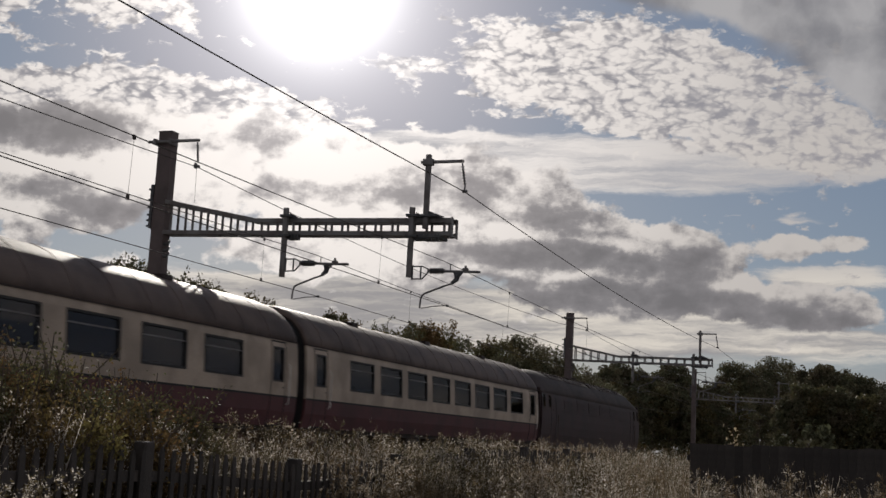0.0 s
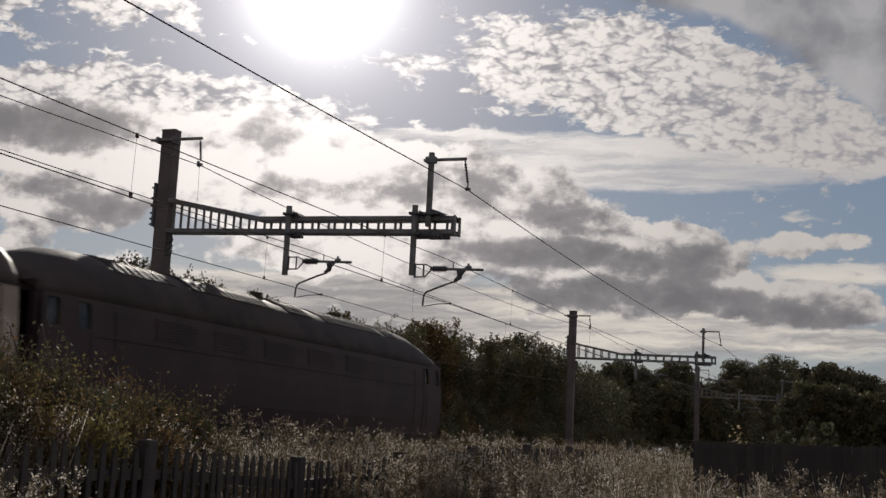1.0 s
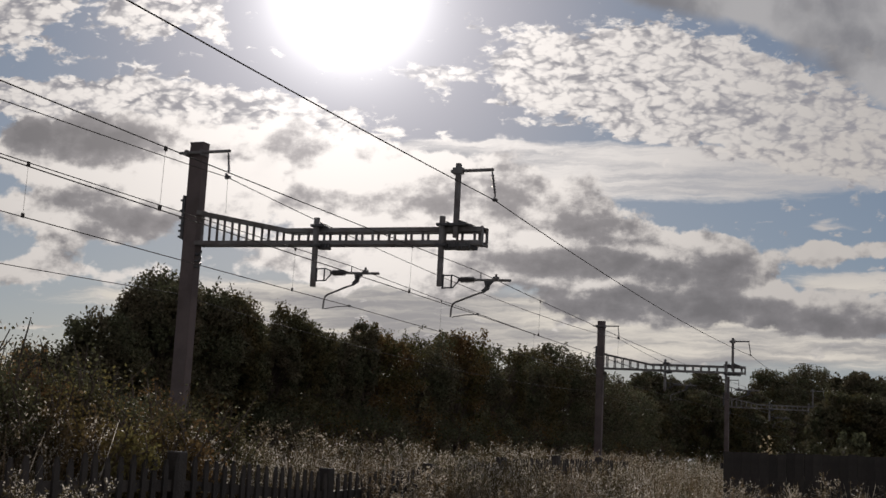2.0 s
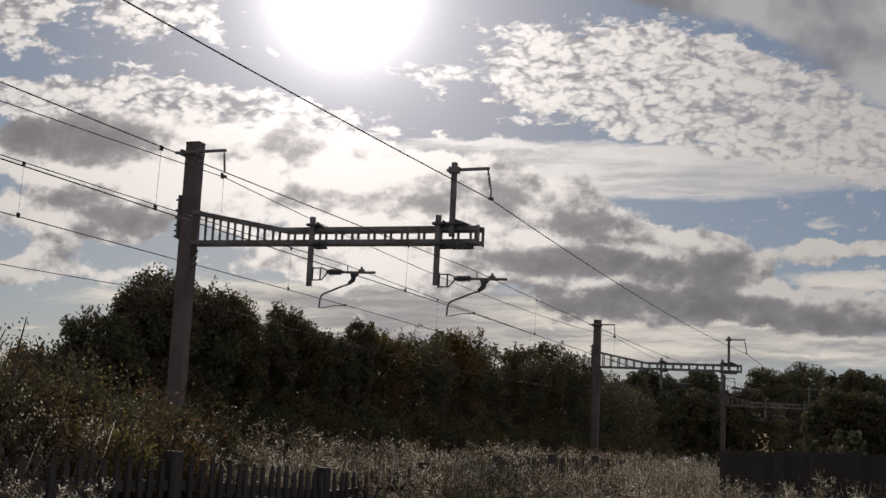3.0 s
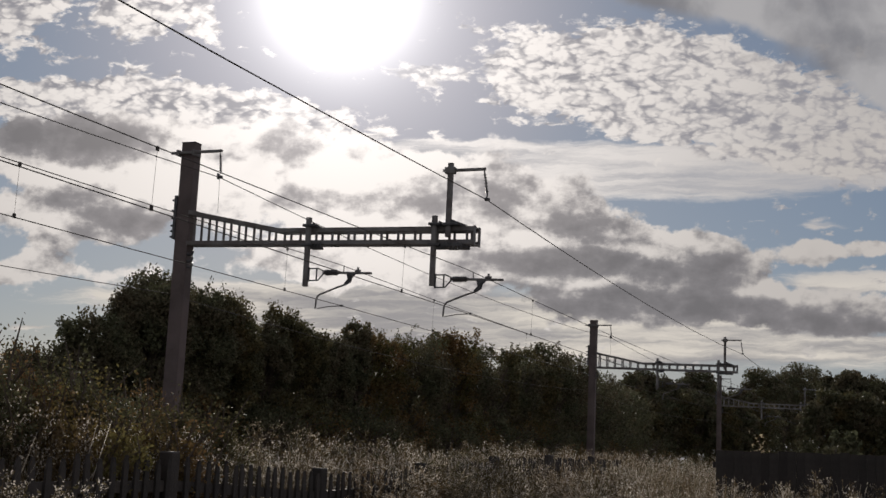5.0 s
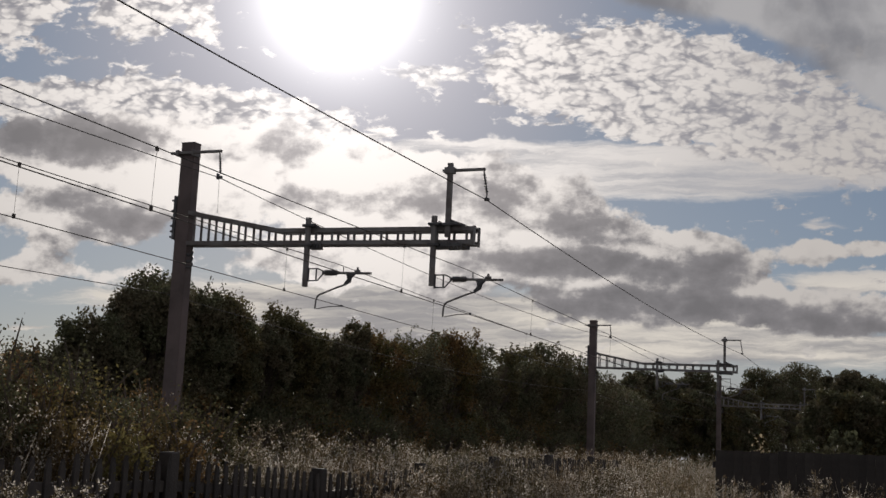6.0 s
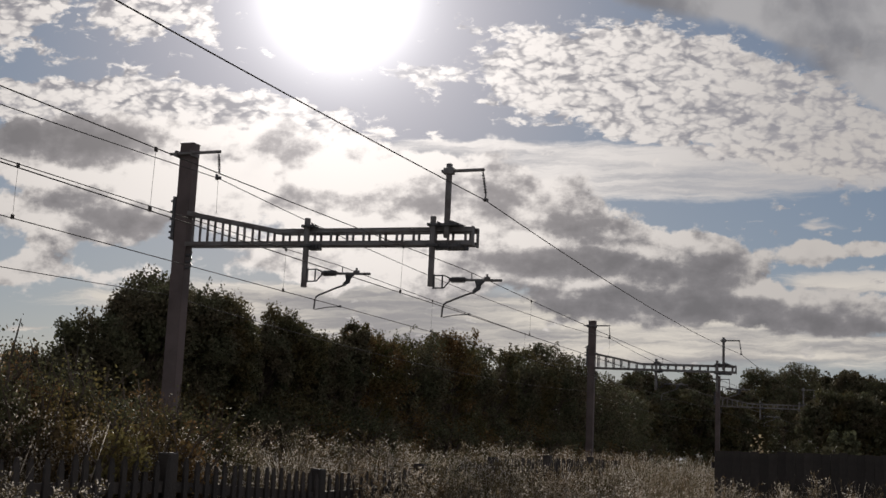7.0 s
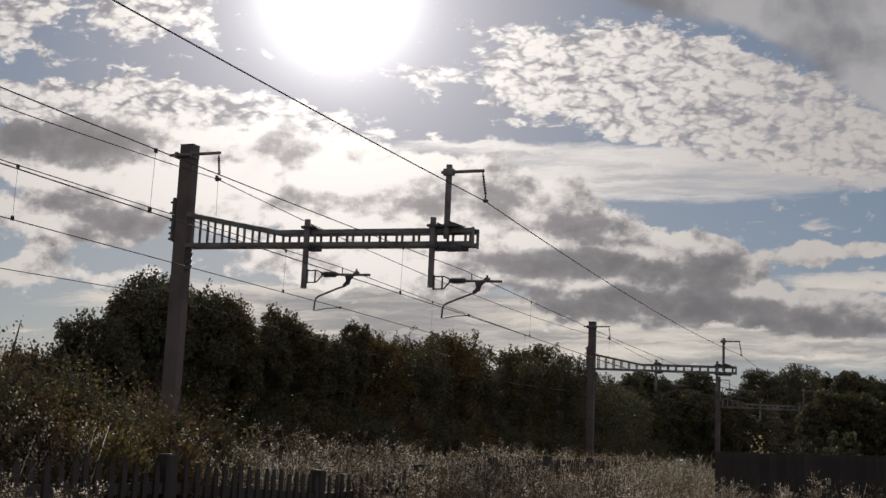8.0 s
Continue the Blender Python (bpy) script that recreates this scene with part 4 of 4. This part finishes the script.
def crown_points(rng, height, radius, low, n_clumps, per, spike, sparse):
    """Leaf places: clumps spread over an uneven crown, most of them near its skin and its top, and shoots that stand out of it."""
    u = rng.normal(size=(n_clumps, 3))
    cap = rng.uniform(size=n_clumps) < 0.42
    u[cap, 2] = np.abs(u[cap, 2]) + 0.25
    u /= np.linalg.norm(u, axis=1)[:, None]
    r = np.where(cap, rng.uniform(0.82, 1.0, n_clumps), rng.uniform(0.25, 1.0, n_clumps) ** 0.45)
    u[:, :2] *= (np.sqrt(1 - np.abs(u[:, 2]) ** 3 * 0.96) / np.sqrt(1 - u[:, 2] ** 2 + 0.02))[:, None]
    wob = 1 + rng.uniform(-0.1, 0.1, n_clumps) + 0.13 * np.sin(u[:, 0] * 4 + radius * 3) + 0.10 * np.sin(u[:, 2] * 5 + u[:, 1] * 4 + height)
    half = (height - low) / 2
    c = u * (r * wob)[:, None] * np.array([radius, radius, half * 0.95]) + np.array([0, 0, low + half])
    spread = radius * (0.10 if sparse else 0.13)
    c[:, 2] = np.minimum(low + (c[:, 2] - low) * (height - spread * 0.6 - low) / (np.quantile(c[:, 2], 0.97) - low), height + spread * 0.4)
    c[:, 2] = np.clip(c[:, 2], 0.25, None)
    g = rng.normal(size=(n_clumps, per, 3))
    g *= (np.minimum(np.linalg.norm(g, axis=2), 1.5 + 0.35 * rng.uniform(size=(n_clumps, per))) / np.linalg.norm(g, axis=2))[:, :, None]
    pts = (c[:, None, :] + g * spread * np.array([1, 1, 0.8])).reshape(-1, 3)
    top = c[c[:, 2] > low + half * 1.05]
    shoots, lines = [], []
    for k in range(spike):
        if not len(top):
            break
        p = top[rng.integers(len(top))]
        p = p + np.array([0.0, 0.0, spread * 0.7])
        d = np.array([rng.normal() * 0.4, rng.normal() * 0.4, 1.0])
        ln = rng.uniform(0.2, 0.75) * (0.5 + radius * 0.15)
        m = 26
        q = p + d * (rng.uniform(0, 1, m) * ln)[:, None] + rng.normal(size=(m, 3)) * 0.07
        shoots.append(q)
        lines.append((p, p + d * ln))
    if shoots:
        pts = np.concatenate([pts] + shoots)
    pts[:, 2] = np.clip(pts[:, 2], 0.12, None)
    return pts, c, lines


def build_tree(place, height, radius, label, seed, leaf=LEAF, low=0.6, clumps=80, per=90, size=0.17, spike=26, sparse=False, name="tree", category="tree"):
    rng = np.random.default_rng(seed)
    t = thing(name, place, label, category, "trees along the line" if name == "tree" else "bushes along the line")
    clumps, per = int(clumps * 1.9), max(int(per * 0.55), 12)
    pts, c, lines = crown_points(rng, height, radius, low, clumps, per, spike, sparse)
    v, f = leaf_quads(rng, pts, size)
    crown = new("crown", array_mesh("crown", v, f, [leaf]))
    crown.parent = t
    bm = B()
    lean = rng.normal(size=2) * 0.15
    stem = [(lean[0] * k, lean[1] * k, -0.1 + height * 0.62 * k) for k in (0, 0.35, 0.7, 1)]
    r0 = 0.05 + height * 0.017
    tube(bm, stem, [r0, r0 * 0.75, r0 * 0.5, r0 * 0.2], 7)
    for k in rng.choice(len(c), min(26, len(c)), replace=False):
        a = Vector(stem[1]).lerp(Vector(stem[3]), rng.uniform(0, 0.9))
        b = Vector(c[k])
        mid = a.lerp(b, 0.5) + Vector((0, 0, 0.12 * height * 0.3))
        tube(bm, (a, mid, b), [r0 * 0.35, r0 * 0.22, 0.012], 5, False)
    for a, b in lines:
        tube(bm, (stem[3], a, b), [0.03, 0.012, 0.004], 4, False)
    part("trunk", bm, BARK, t, "dark branching trunk")
    return t


DARK, OLIVE, RUST = LEAF, LEAF_OLIVE, LEAF_RUST
TREES = [  # w, s, height, radius, leaf, clumps, leaves a clump, shoots, sparse
    (-7.0, 0.6, 2.5, 1.7, DARK, 70, 90, 26, False), (-6.6, 3.0, 4.1, 1.4, DARK, 90, 90, 30, False), (-6.6, 5.4, 5.4, 1.4, DARK, 110, 95, 30, False),
    (-6.4, 8.0, 6.7, 1.6, DARK, 190, 100, 40, False), (-6.8, 10.0, 7.3, 1.9, DARK, 170, 100, 40, False), (-6.2, 11.6, 6.9, 1.6, OLIVE, 160, 95, 40, False),
    (-6.4, 13.2, 6.1, 1.3, DARK, 100, 90, 30, False), (-6.0, 15.2, 6.3, 1.2, DARK, 90, 90, 26, False), (-6.0, 17.3, 6.9, 1.3, OLIVE, 100, 90, 34, False),
    (-6.2, 19.4, 6.5, 1.1, DARK, 90, 90, 26, False), (-6.4, 21.6, 6.2, 1.3, DARK, 90, 90, 26, False),
    (-6.0, 23.4, 7.2, 0.7, DARK, 130, 50, 26, False), (-6.6, 26.4, 6.9, 1.9, RUST, 110, 90, 26, False), (-6.4, 30.6, 6.9, 2.3, DARK, 120, 90, 30, False),
    (-6.4, 35.8, 7.7, 1.8, RUST, 100, 80, 34, False), (-6.6, 39.5, 7.2, 2.0, DARK, 100, 80, 24, False), (-6.6, 43.6, 7.5, 1.8, OLIVE, 50, 60, 40, True),
    (-6.6, 47.6, 7.0, 2.0, DARK, 90, 80, 24, False), (-7.0, 52.6, 8.2, 2.2, OLIVE, 110, 100, 34, False), (-7.0, 58.0, 9.0, 2.4, DARK, 110, 100, 30, False),
    (-7.0, 63.5, 8.6, 2.2, DARK, 100, 100, 26, False), (-7.0, 69.0, 8.0, 2.4, DARK, 100, 90, 26, False), (-9.0, 78.0, 8.2, 3.2, DARK, 90, 100, 20, False),
    (-10.0, 88.0, 8.4, 3.4, DARK, 100, 100, 20, False)]
for i, (w, s, h, r, leaf, n, per, spike, sparse) in enumerate(TREES):
    far = s > 70
    what = {"dark_leaf": "dark green", "olive_leaf": "olive green", "autumn_leaf": "browning autumn"}[leaf.name]
    size = "tall" if h > 6.9 else "low"
    tint = "thin see-through crown" if sparse else "dense leafy crown"
    if far:
        n, per = int(n * 1.25), int(per * 0.8)
    build_tree(rail_pose(w, s, ground_height(w), i * 47), h - (0.6 if s < 24 else 0.4), r, f"{size} {what} tree with a {tint} behind the railway", 100 + i, leaf,
               0.5 if not sparse else 1.2, n, int(per * (2.0 if s < 24 else 1.5 if s < 60 else 1.0)), (0.115 if s < 24 else 0.125) + 0.0011 * max(s - 24, 0), spike * 3 if s < 50 else spike, sparse)
# undergrowth in front of and behind the trunks
for i in range(30):
    s = -6 + i * 3.1
    build_tree(rail_pose(-4.6 - (i % 3) * 0.5, s, 0.2, i * 61), (2.3 if s > 3 else 1.5) + (i * 37 % 10) * 0.1, 1.7, "dense dark bramble thicket under the trees", 300 + i,
               (DARK, OLIVE, RUST)[i % 3], 0.1, 30, 70, 0.12, 8, False, "bush", "bush")
for i in range(13):
    s = 13 + i * 6.0
    build_tree(rail_pose(-10.5, s, 0.2, i * 61), 4.4 + (i * 37 % 10) * 0.1, 3.2, "dark hedge bush standing behind the tree row", 400 + i,
               DARK, 0.1, 50, 60, 0.26, 8, False, "bush", "bush")
# mature trees far along the line: rounded crowns, with lower growth before them
FAR_TREES = [  # x, y, height, radius
    (27.0, 183.0, 12.7, 2.6), (30.2, 187.6, 13.7, 3.6), (33.6, 192.1, 12.8, 2.6), (38.5, 196.3, 14.7, 3.2), (41.6, 200.7, 13.4, 2.4), (45.7, 210.1, 12.6, 3.0),
    (49.5, 209.5, 12.8, 3.0), (61.0, 242.2, 18.8, 4.0), (67.0, 246.0, 20.2, 5.3), (74.2, 259.3, 20.2, 4.2),
    (28.4, 91.7, 7.6, 1.3), (29.3, 90.4, 8.0, 1.7), (32.0, 94.7, 7.8, 1.7), (33.7, 94.2, 7.4, 2.0), (35.8, 90.8, 7.2, 2.2)]
for i, (x, y, h, r) in enumerate(FAR_TREES):
    far = y > 150
    build_tree(pose(x, y, 0.2, 0, 0, i * 70), h, r, "mature dark tree with a rounded crown far along the line" if far else "dark rounded hedgerow tree beside the rough grass",
               500 + i, DARK, 2.0 if far else 0.4, 150, 110, 0.36 if far else 0.2, 0 if far else 8, False)
for i, (x, y, h, r) in enumerate(((23.8, 173.4, 10.0, 3.4), (27.0, 176.9, 10.4, 3.2), (30.4, 180.5, 10.3, 3.2), (33.8, 183.9, 10.3, 3.2), (37.4, 187.3, 11.2, 3.2), (41.0, 190.6, 10.0, 3.2),
                                  (44.7, 193.9, 10.0, 3.2), (49.0, 203.0, 10.4, 3.4), (54.0, 218.0, 11.5, 4.0), (59.6, 237.6, 14.8, 4.6), (63.6, 236.6, 15.4, 4.6), (69.0, 247.0, 15.4, 4.6),
                                  (25.4, 84.2, 5.9, 1.5), (26.6, 83.9, 6.2, 1.6), (28.0, 83.4, 6.0, 1.6), (29.3, 83.0, 5.5, 1.7), (30.6, 82.5, 5.5, 1.7), (32.4, 82.0, 5.5, 1.8))):
    build_tree(pose(x, y, 0.2, 0, 0, i * 70), h, r, "dense dark undergrowth below the farther trees", 560 + i, (DARK, OLIVE)[i % 2], 0.2, 110, 90, 0.36 if y > 150 else 0.2, 4, False, "bush", "bush")
build_tree(pose(5.45, 21.6, 0, 0, 0, 10), 1.7, 0.62, "pale dry bush standing behind the board fence", 530, PALE_LEAF, 0.1, 40, 70, 0.06, 4, False, "bush", "bush")
build_tree(pose(7.35, 23.3, 0, 0, 0, 30), 2.15, 0.42, "dark clipped-looking bush above the board fence", 531, DARK, 0.1, 50, 70, 0.1, 4, False, "bush", "bush")

# tall thicket of brambles beside the picket fence
for i, (w, s, h, r) in enumerate(((10.9, -20.3, 2.0, 0.75), (11.2, -19.6, 1.95, 0.65), (10.6, -18.9, 1.98, 0.7), (11.1, -18.3, 1.85, 0.6), (10.6, -17.6, 1.80, 0.6), (11.3, -21.3, 1.9, 0.75),
                                  (11.2, -17.2, 1.68, 0.5), (10.7, -16.6, 1.66, 0.5), (11.2, -16.0, 1.55, 0.45), (11.9, -19.2, 1.6, 0.5), (11.9, -18.2, 1.55, 0.45), (9.9, -17.9, 1.9, 0.6), (10.2, -15.8, 1.62, 0.4))):
    build_tree(rail_pose(w, s, ground_height(w), i * 50), h - 0.12, r, "rusty green bramble bush beside the picket fence", 600 + i, (RUST, OLIVE, RUST, OLIVE, BRIAR)[i % 5], 0.1, 85, 120, 0.036, 46, False, "bush", "bush")
build_tree(pose(-4.95, 13.2, 0.1, 0, 0, 20), 2.0, 0.35, "thin pale-leaved sapling beside the brambles", 640, PALE_LEAF, 0.9, 26, 40, 0.05, 26, True, "bush", "bush")


# ---------------------------------------------------------------- weeds
def plant(rng, kind, h):
    """One weed: crossed stem strips, narrow leaves, a head of seed down. Verts, quads, material of each quad."""
    V, F, M = [], [], []

    def quad(a, b, c, d, m):
        n = len(V)
        V.extend((a, b, c, d))
        F.append((n, n + 1, n + 2, n + 3))
        M.append(m)

    stems = 1 if kind != "grass" else 0
    bend = rng.normal(size=2) * 0.09 * h
    for _ in range(stems):
        at = lambda k: np.array([bend[0] * k * k, bend[1] * k * k, h * k])
        for k0, k1 in ((0.0, 0.5), (0.5, 1.0)):
            for dx, dy in ((0.0028, 0), (0, 0.0028)):
                o = np.array([dx, dy, 0])
                quad(at(k0) - o, at(k0) + o, at(k1) + o * 0.5, at(k1) - o * 0.5, 0)
        n = 84 if kind == "leafy" else 40
        for i in range(n):
            k = rng.uniform(0.42, 0.98)
            p = at(k)
            ang = rng.uniform(0, math.tau)
            ln = rng.uniform(0.018, 0.052) * (1.15 - 0.5 * k) * (1.3 if kind == "leafy" else 1.0)
            d = np.array([math.cos(ang), math.sin(ang), rng.uniform(-0.5, 0.7)])
            side = np.array([-math.sin(ang), math.cos(ang), rng.uniform(-0.3, 0.3)]) * ln * 0.17
            quad(p, p + d * ln * 0.5 + side, p + d * ln, p + d * ln * 0.5 - side, 1)
        if kind in ("plume", "leafy"):
            for b in range(10 if kind == "plume" else 7):
                k = rng.uniform(0.5, 0.98)
                base = at(k)
                ang = rng.uniform(0, math.tau)
                out = rng.uniform(0.05, 0.15) * (1.5 - k)
                tip = base + np.array([math.cos(ang) * out, math.sin(ang) * out, rng.uniform(0.05, 0.2) * (1.4 - k)])
                o = np.array([-math.sin(ang), math.cos(ang), 0]) * 0.0016
                quad(base - o, base + o, tip + o * 0.5, tip - o * 0.5, 0)
                for i in range(6):
                    p = base + (tip - base) * rng.uniform(0.2, 1.0)
                    ln = rng.uniform(0.014, 0.034)
                    d, e = rng.normal(size=3), rng.normal(size=3)
                    d, e = d / np.linalg.norm(d) * ln, e / np.linalg.norm(e) * ln * 0.22
                    quad(p, p + d * 0.5 + e, p + d, p + d * 0.5 - e, 1)
                for i in range(13 if kind == "plume" else 4):
                    p = base + (tip - base) * rng.uniform(0.45, 1.08) + rng.normal(size=3) * 0.012
                    s = rng.uniform(0.003, 0.0085)
                    d, e = rng.normal(size=3), rng.normal(size=3)
                    d, e = d / np.linalg.norm(d) * s, e / np.linalg.norm(e) * s
                    quad(p - d, p + e, p + d, p - e, 2)
    if kind == "grass":
        for i in range(34):
            ang, ln = rng.uniform(0, math.tau), h * rng.uniform(0.6, 1.0)
            o = rng.normal(size=3) * np.array([0.06, 0.06, 0])
            lean = rng.uniform(0.08, 0.38) * ln
            d = np.array([math.cos(ang), math.sin(ang), 0])
            sd = np.array([-math.sin(ang), math.cos(ang), 0]) * 0.004
            a, b, c = o, o + d * lean * 0.3 + np.array([0, 0, ln * 0.6]), o + d * lean + np.array([0, 0, ln])
            quad(a - sd, a + sd, b + sd, b - sd, 0)
            quad(b - sd, b + sd, c + sd * 0.3, c - sd * 0.3, 0 if i % 4 else 2)
    return np.array(V), np.array(F), np.array(M)


wrng = np.random.default_rng(11)
TEMPLATES = [plant(wrng, k, 1.0) for k in ("plume", "leafy", "grass", "plume", "leafy", "plume", "leafy", "plume", "leafy", "leafy")]


def weed_field(name, label, spots):
    """Spots: (w, s, height, template)."""
    VV, FF, MM, n = [], [], [], 0
    for w, s, h, k in spots:
        v, f, m = TEMPLATES[k]
        a = wrng.uniform(0, math.tau)
        c, d = math.cos(a), math.sin(a)
        q = v * np.array([0.55 + 0.45 * h, 0.55 + 0.45 * h, h])
        q = np.stack((q[:, 0] * c - q[:, 1] * d + w, q[:, 0] * d + q[:, 1] * c + s, q[:, 2] + ground_height(w) - 0.03), 1)
        VV.append(q), FF.append(f + n), MM.append(m)
        n += len(v)
    me = array_mesh(name, np.concatenate(VV), np.concatenate(FF), [STALK, WEEDLEAF, SEED], np.concatenate(MM))
    ob = new(name, me)
    ob.matrix_basis = rail_pose(0, 0)
    return tagged(ob, label, "weeds", kind="stuff")


def spots_in(n, w0, w1, s0, s1, height, thin=1.0, near=7.6):
    """n random places between the lines; height: a function of w and s."""
    out = []
    while len(out) < n:
        w, k = wrng.uniform(w0, w1), wrng.uniform(0, 1)
        s = s0 + (s1 - s0) * k ** thin
        if math.hypot(w - 18.37, s + 27.7) < near:
            continue
        tuft = noise.noise(Vector((w * 0.9, s * 0.9, 0.0)))
        kind = int((noise.noise(Vector((w * 0.5 + 9, s * 0.5, 3.0))) * 1.4 + 0.5 + wrng.uniform(-0.3, 0.3)) * len(TEMPLATES)) % len(TEMPLATES)
        out.append((w, s, height(w, s) * (0.93 + 0.14 * tuft) * wrng.uniform(0.74, 1.05), kind))
    return out


def bank_height(w, s):
    tall = 0.25 * max(0.0, min(1.0, (-17.4 - s) / 2.0))
    return 1.56 + tall + 0.08 * math.sin(s * 1.3)


def front_height(w, s):
    return 1.30 + 0.10 * math.sin(s * 0.9 + w) + min(max((s + 10) * 0.012, 0), 0.15)


weed_field("tall_weeds", "dry brown weeds with pale seed heads between fence and railway", spots_in(1700, 9.9, 12.2, -24, 6, bank_height, 1.0) + spots_in(900, 9.9, 12.6, 6, 75, bank_height, 1.4)
           + spots_in(330, 11.2, 12.25, -22.5, -14.5, lambda w, s: 1.62 - 0.04 * (s + 22)))
weed_field("rough_weeds", "dry brown weeds and grass on waste ground before the fence", spots_in(650, 12.5, 13.4, -15.4, -3, lambda w, s: 1.46) + spots_in(1500, 12.6, 16.5, -14.4, 12, front_height, 1.2)
           + spots_in(600, 12.6, 17, 12, 50, front_height, 1.0) + spots_in(520, 14.5, 20.5, -18.5, -7.5, lambda w, s: 1.48)
           + spots_in(60, 12.75, 13.5, -21.9, -20.9, lambda w, s: 1.34, 1.0, 6.5))


# ---------------------------------------------------------------- fences
def fence_lift(s):
    """The fence rides the uneven ground: a dip, then a rise."""
    rows = [(-26, 0.0), (-18.6, 0.0), (-15.6, -0.14), (-12.5, -0.05), (-9, 0.1), (0, 0.12)]
    for (a, za), (b, zb) in zip(rows, rows[1:]):
        if a <= s <= b:
            return za + (zb - za) * (s - a) / (b - a)
    return 0.0


FENCE_W = 12.37
picket_fence = thing("picket_fence", rail_pose(FENCE_W, 0), "dark weathered timber picket fence along the railway boundary", "fence")
p = B()
prism(p, [(-0.031, 0.08), (0.031, 0.08), (0.031, 1.34), (0.009, 1.425), (-0.009, 1.425), (-0.031, 1.34)], "x", 0.032, 0.054)
picket_mesh = to_mesh("picket", p, TIMBER)
p = B()
box(p, -0.07, 0.055, -0.07, 0.07, 0.0, 1.47, 0.012)
post_mesh = to_mesh("post", p, TIMBER)
frng = random.Random(5)
s = -25.0
while s < -2.5:
    if abs((s + 18.6) % 2.8) > 0.10:
        ob = new("picket", picket_mesh)
        ob.parent = picket_fence
        ob.matrix_basis = pose(0, s + frng.uniform(-0.008, 0.008), fence_lift(s) + frng.uniform(-0.03, 0.015), frng.uniform(-1.2, 1.2), 0, 0)
    s += 0.154
s = -18.6 - 2.8 * 2
while s < -2:
    ob = new("post", post_mesh)
    ob.parent, ob.location = picket_fence, (0.0, s, fence_lift(s))
    for z in (1.185, 0.5):
        if s < -3:
            p = B()
            z0, z1 = z + fence_lift(s), z + fence_lift(s + 2.8)
            prism(p, [(s + 0.071, z0 - 0.045), (s + 2.729, z1 - 0.045), (s + 2.729, z1 + 0.045), (s + 0.071, z0 + 0.045)], "x", -0.03, 0.031)
            part("rail", p, TIMBER, picket_fence)
    s += 2.8

board_fence = thing("board_fence", pose(4.2, 19.2, 0, 0, 0, 6), "dark tarred board fence across the waste ground", "fence")
p = B()
box(p, -0.068, 0.068, -0.011, 0.011, 0.05, 1.75)
board_mesh = to_mesh("board", p, BOARD)
for i in range(48):
    ob = new("board", board_mesh)
    ob.parent = board_fence
    ob.matrix_basis = pose(i * 0.14, 0, frng.uniform(-0.02, 0.02) + i * 0.0035, 0, frng.uniform(-0.12, 0.12), 0)
for z in (0.45, 1.5):
    p = B()
    box(p, -0.1, 6.75, 0.012, 0.06, z, z + 0.09)
    part("rail", p, BOARD, board_fence)


# ---------------------------------------------------------------- movement
SPEED = 29.85


def motions():
    times = [0, 1 / 30, 2 / 30] + [0.25 * k for k in range(1, 32)] + [8 - 2 / 30, 8 - 1 / 30, 8]
    for ob, start in ((coach_a, -21.62), (coach_b, -1.55), (loco, 18.5)):
        walk(ob, [(t, rail_pose(FAR_TRACK, start - SPEED * t, RAIL)) for t in times])


motions()
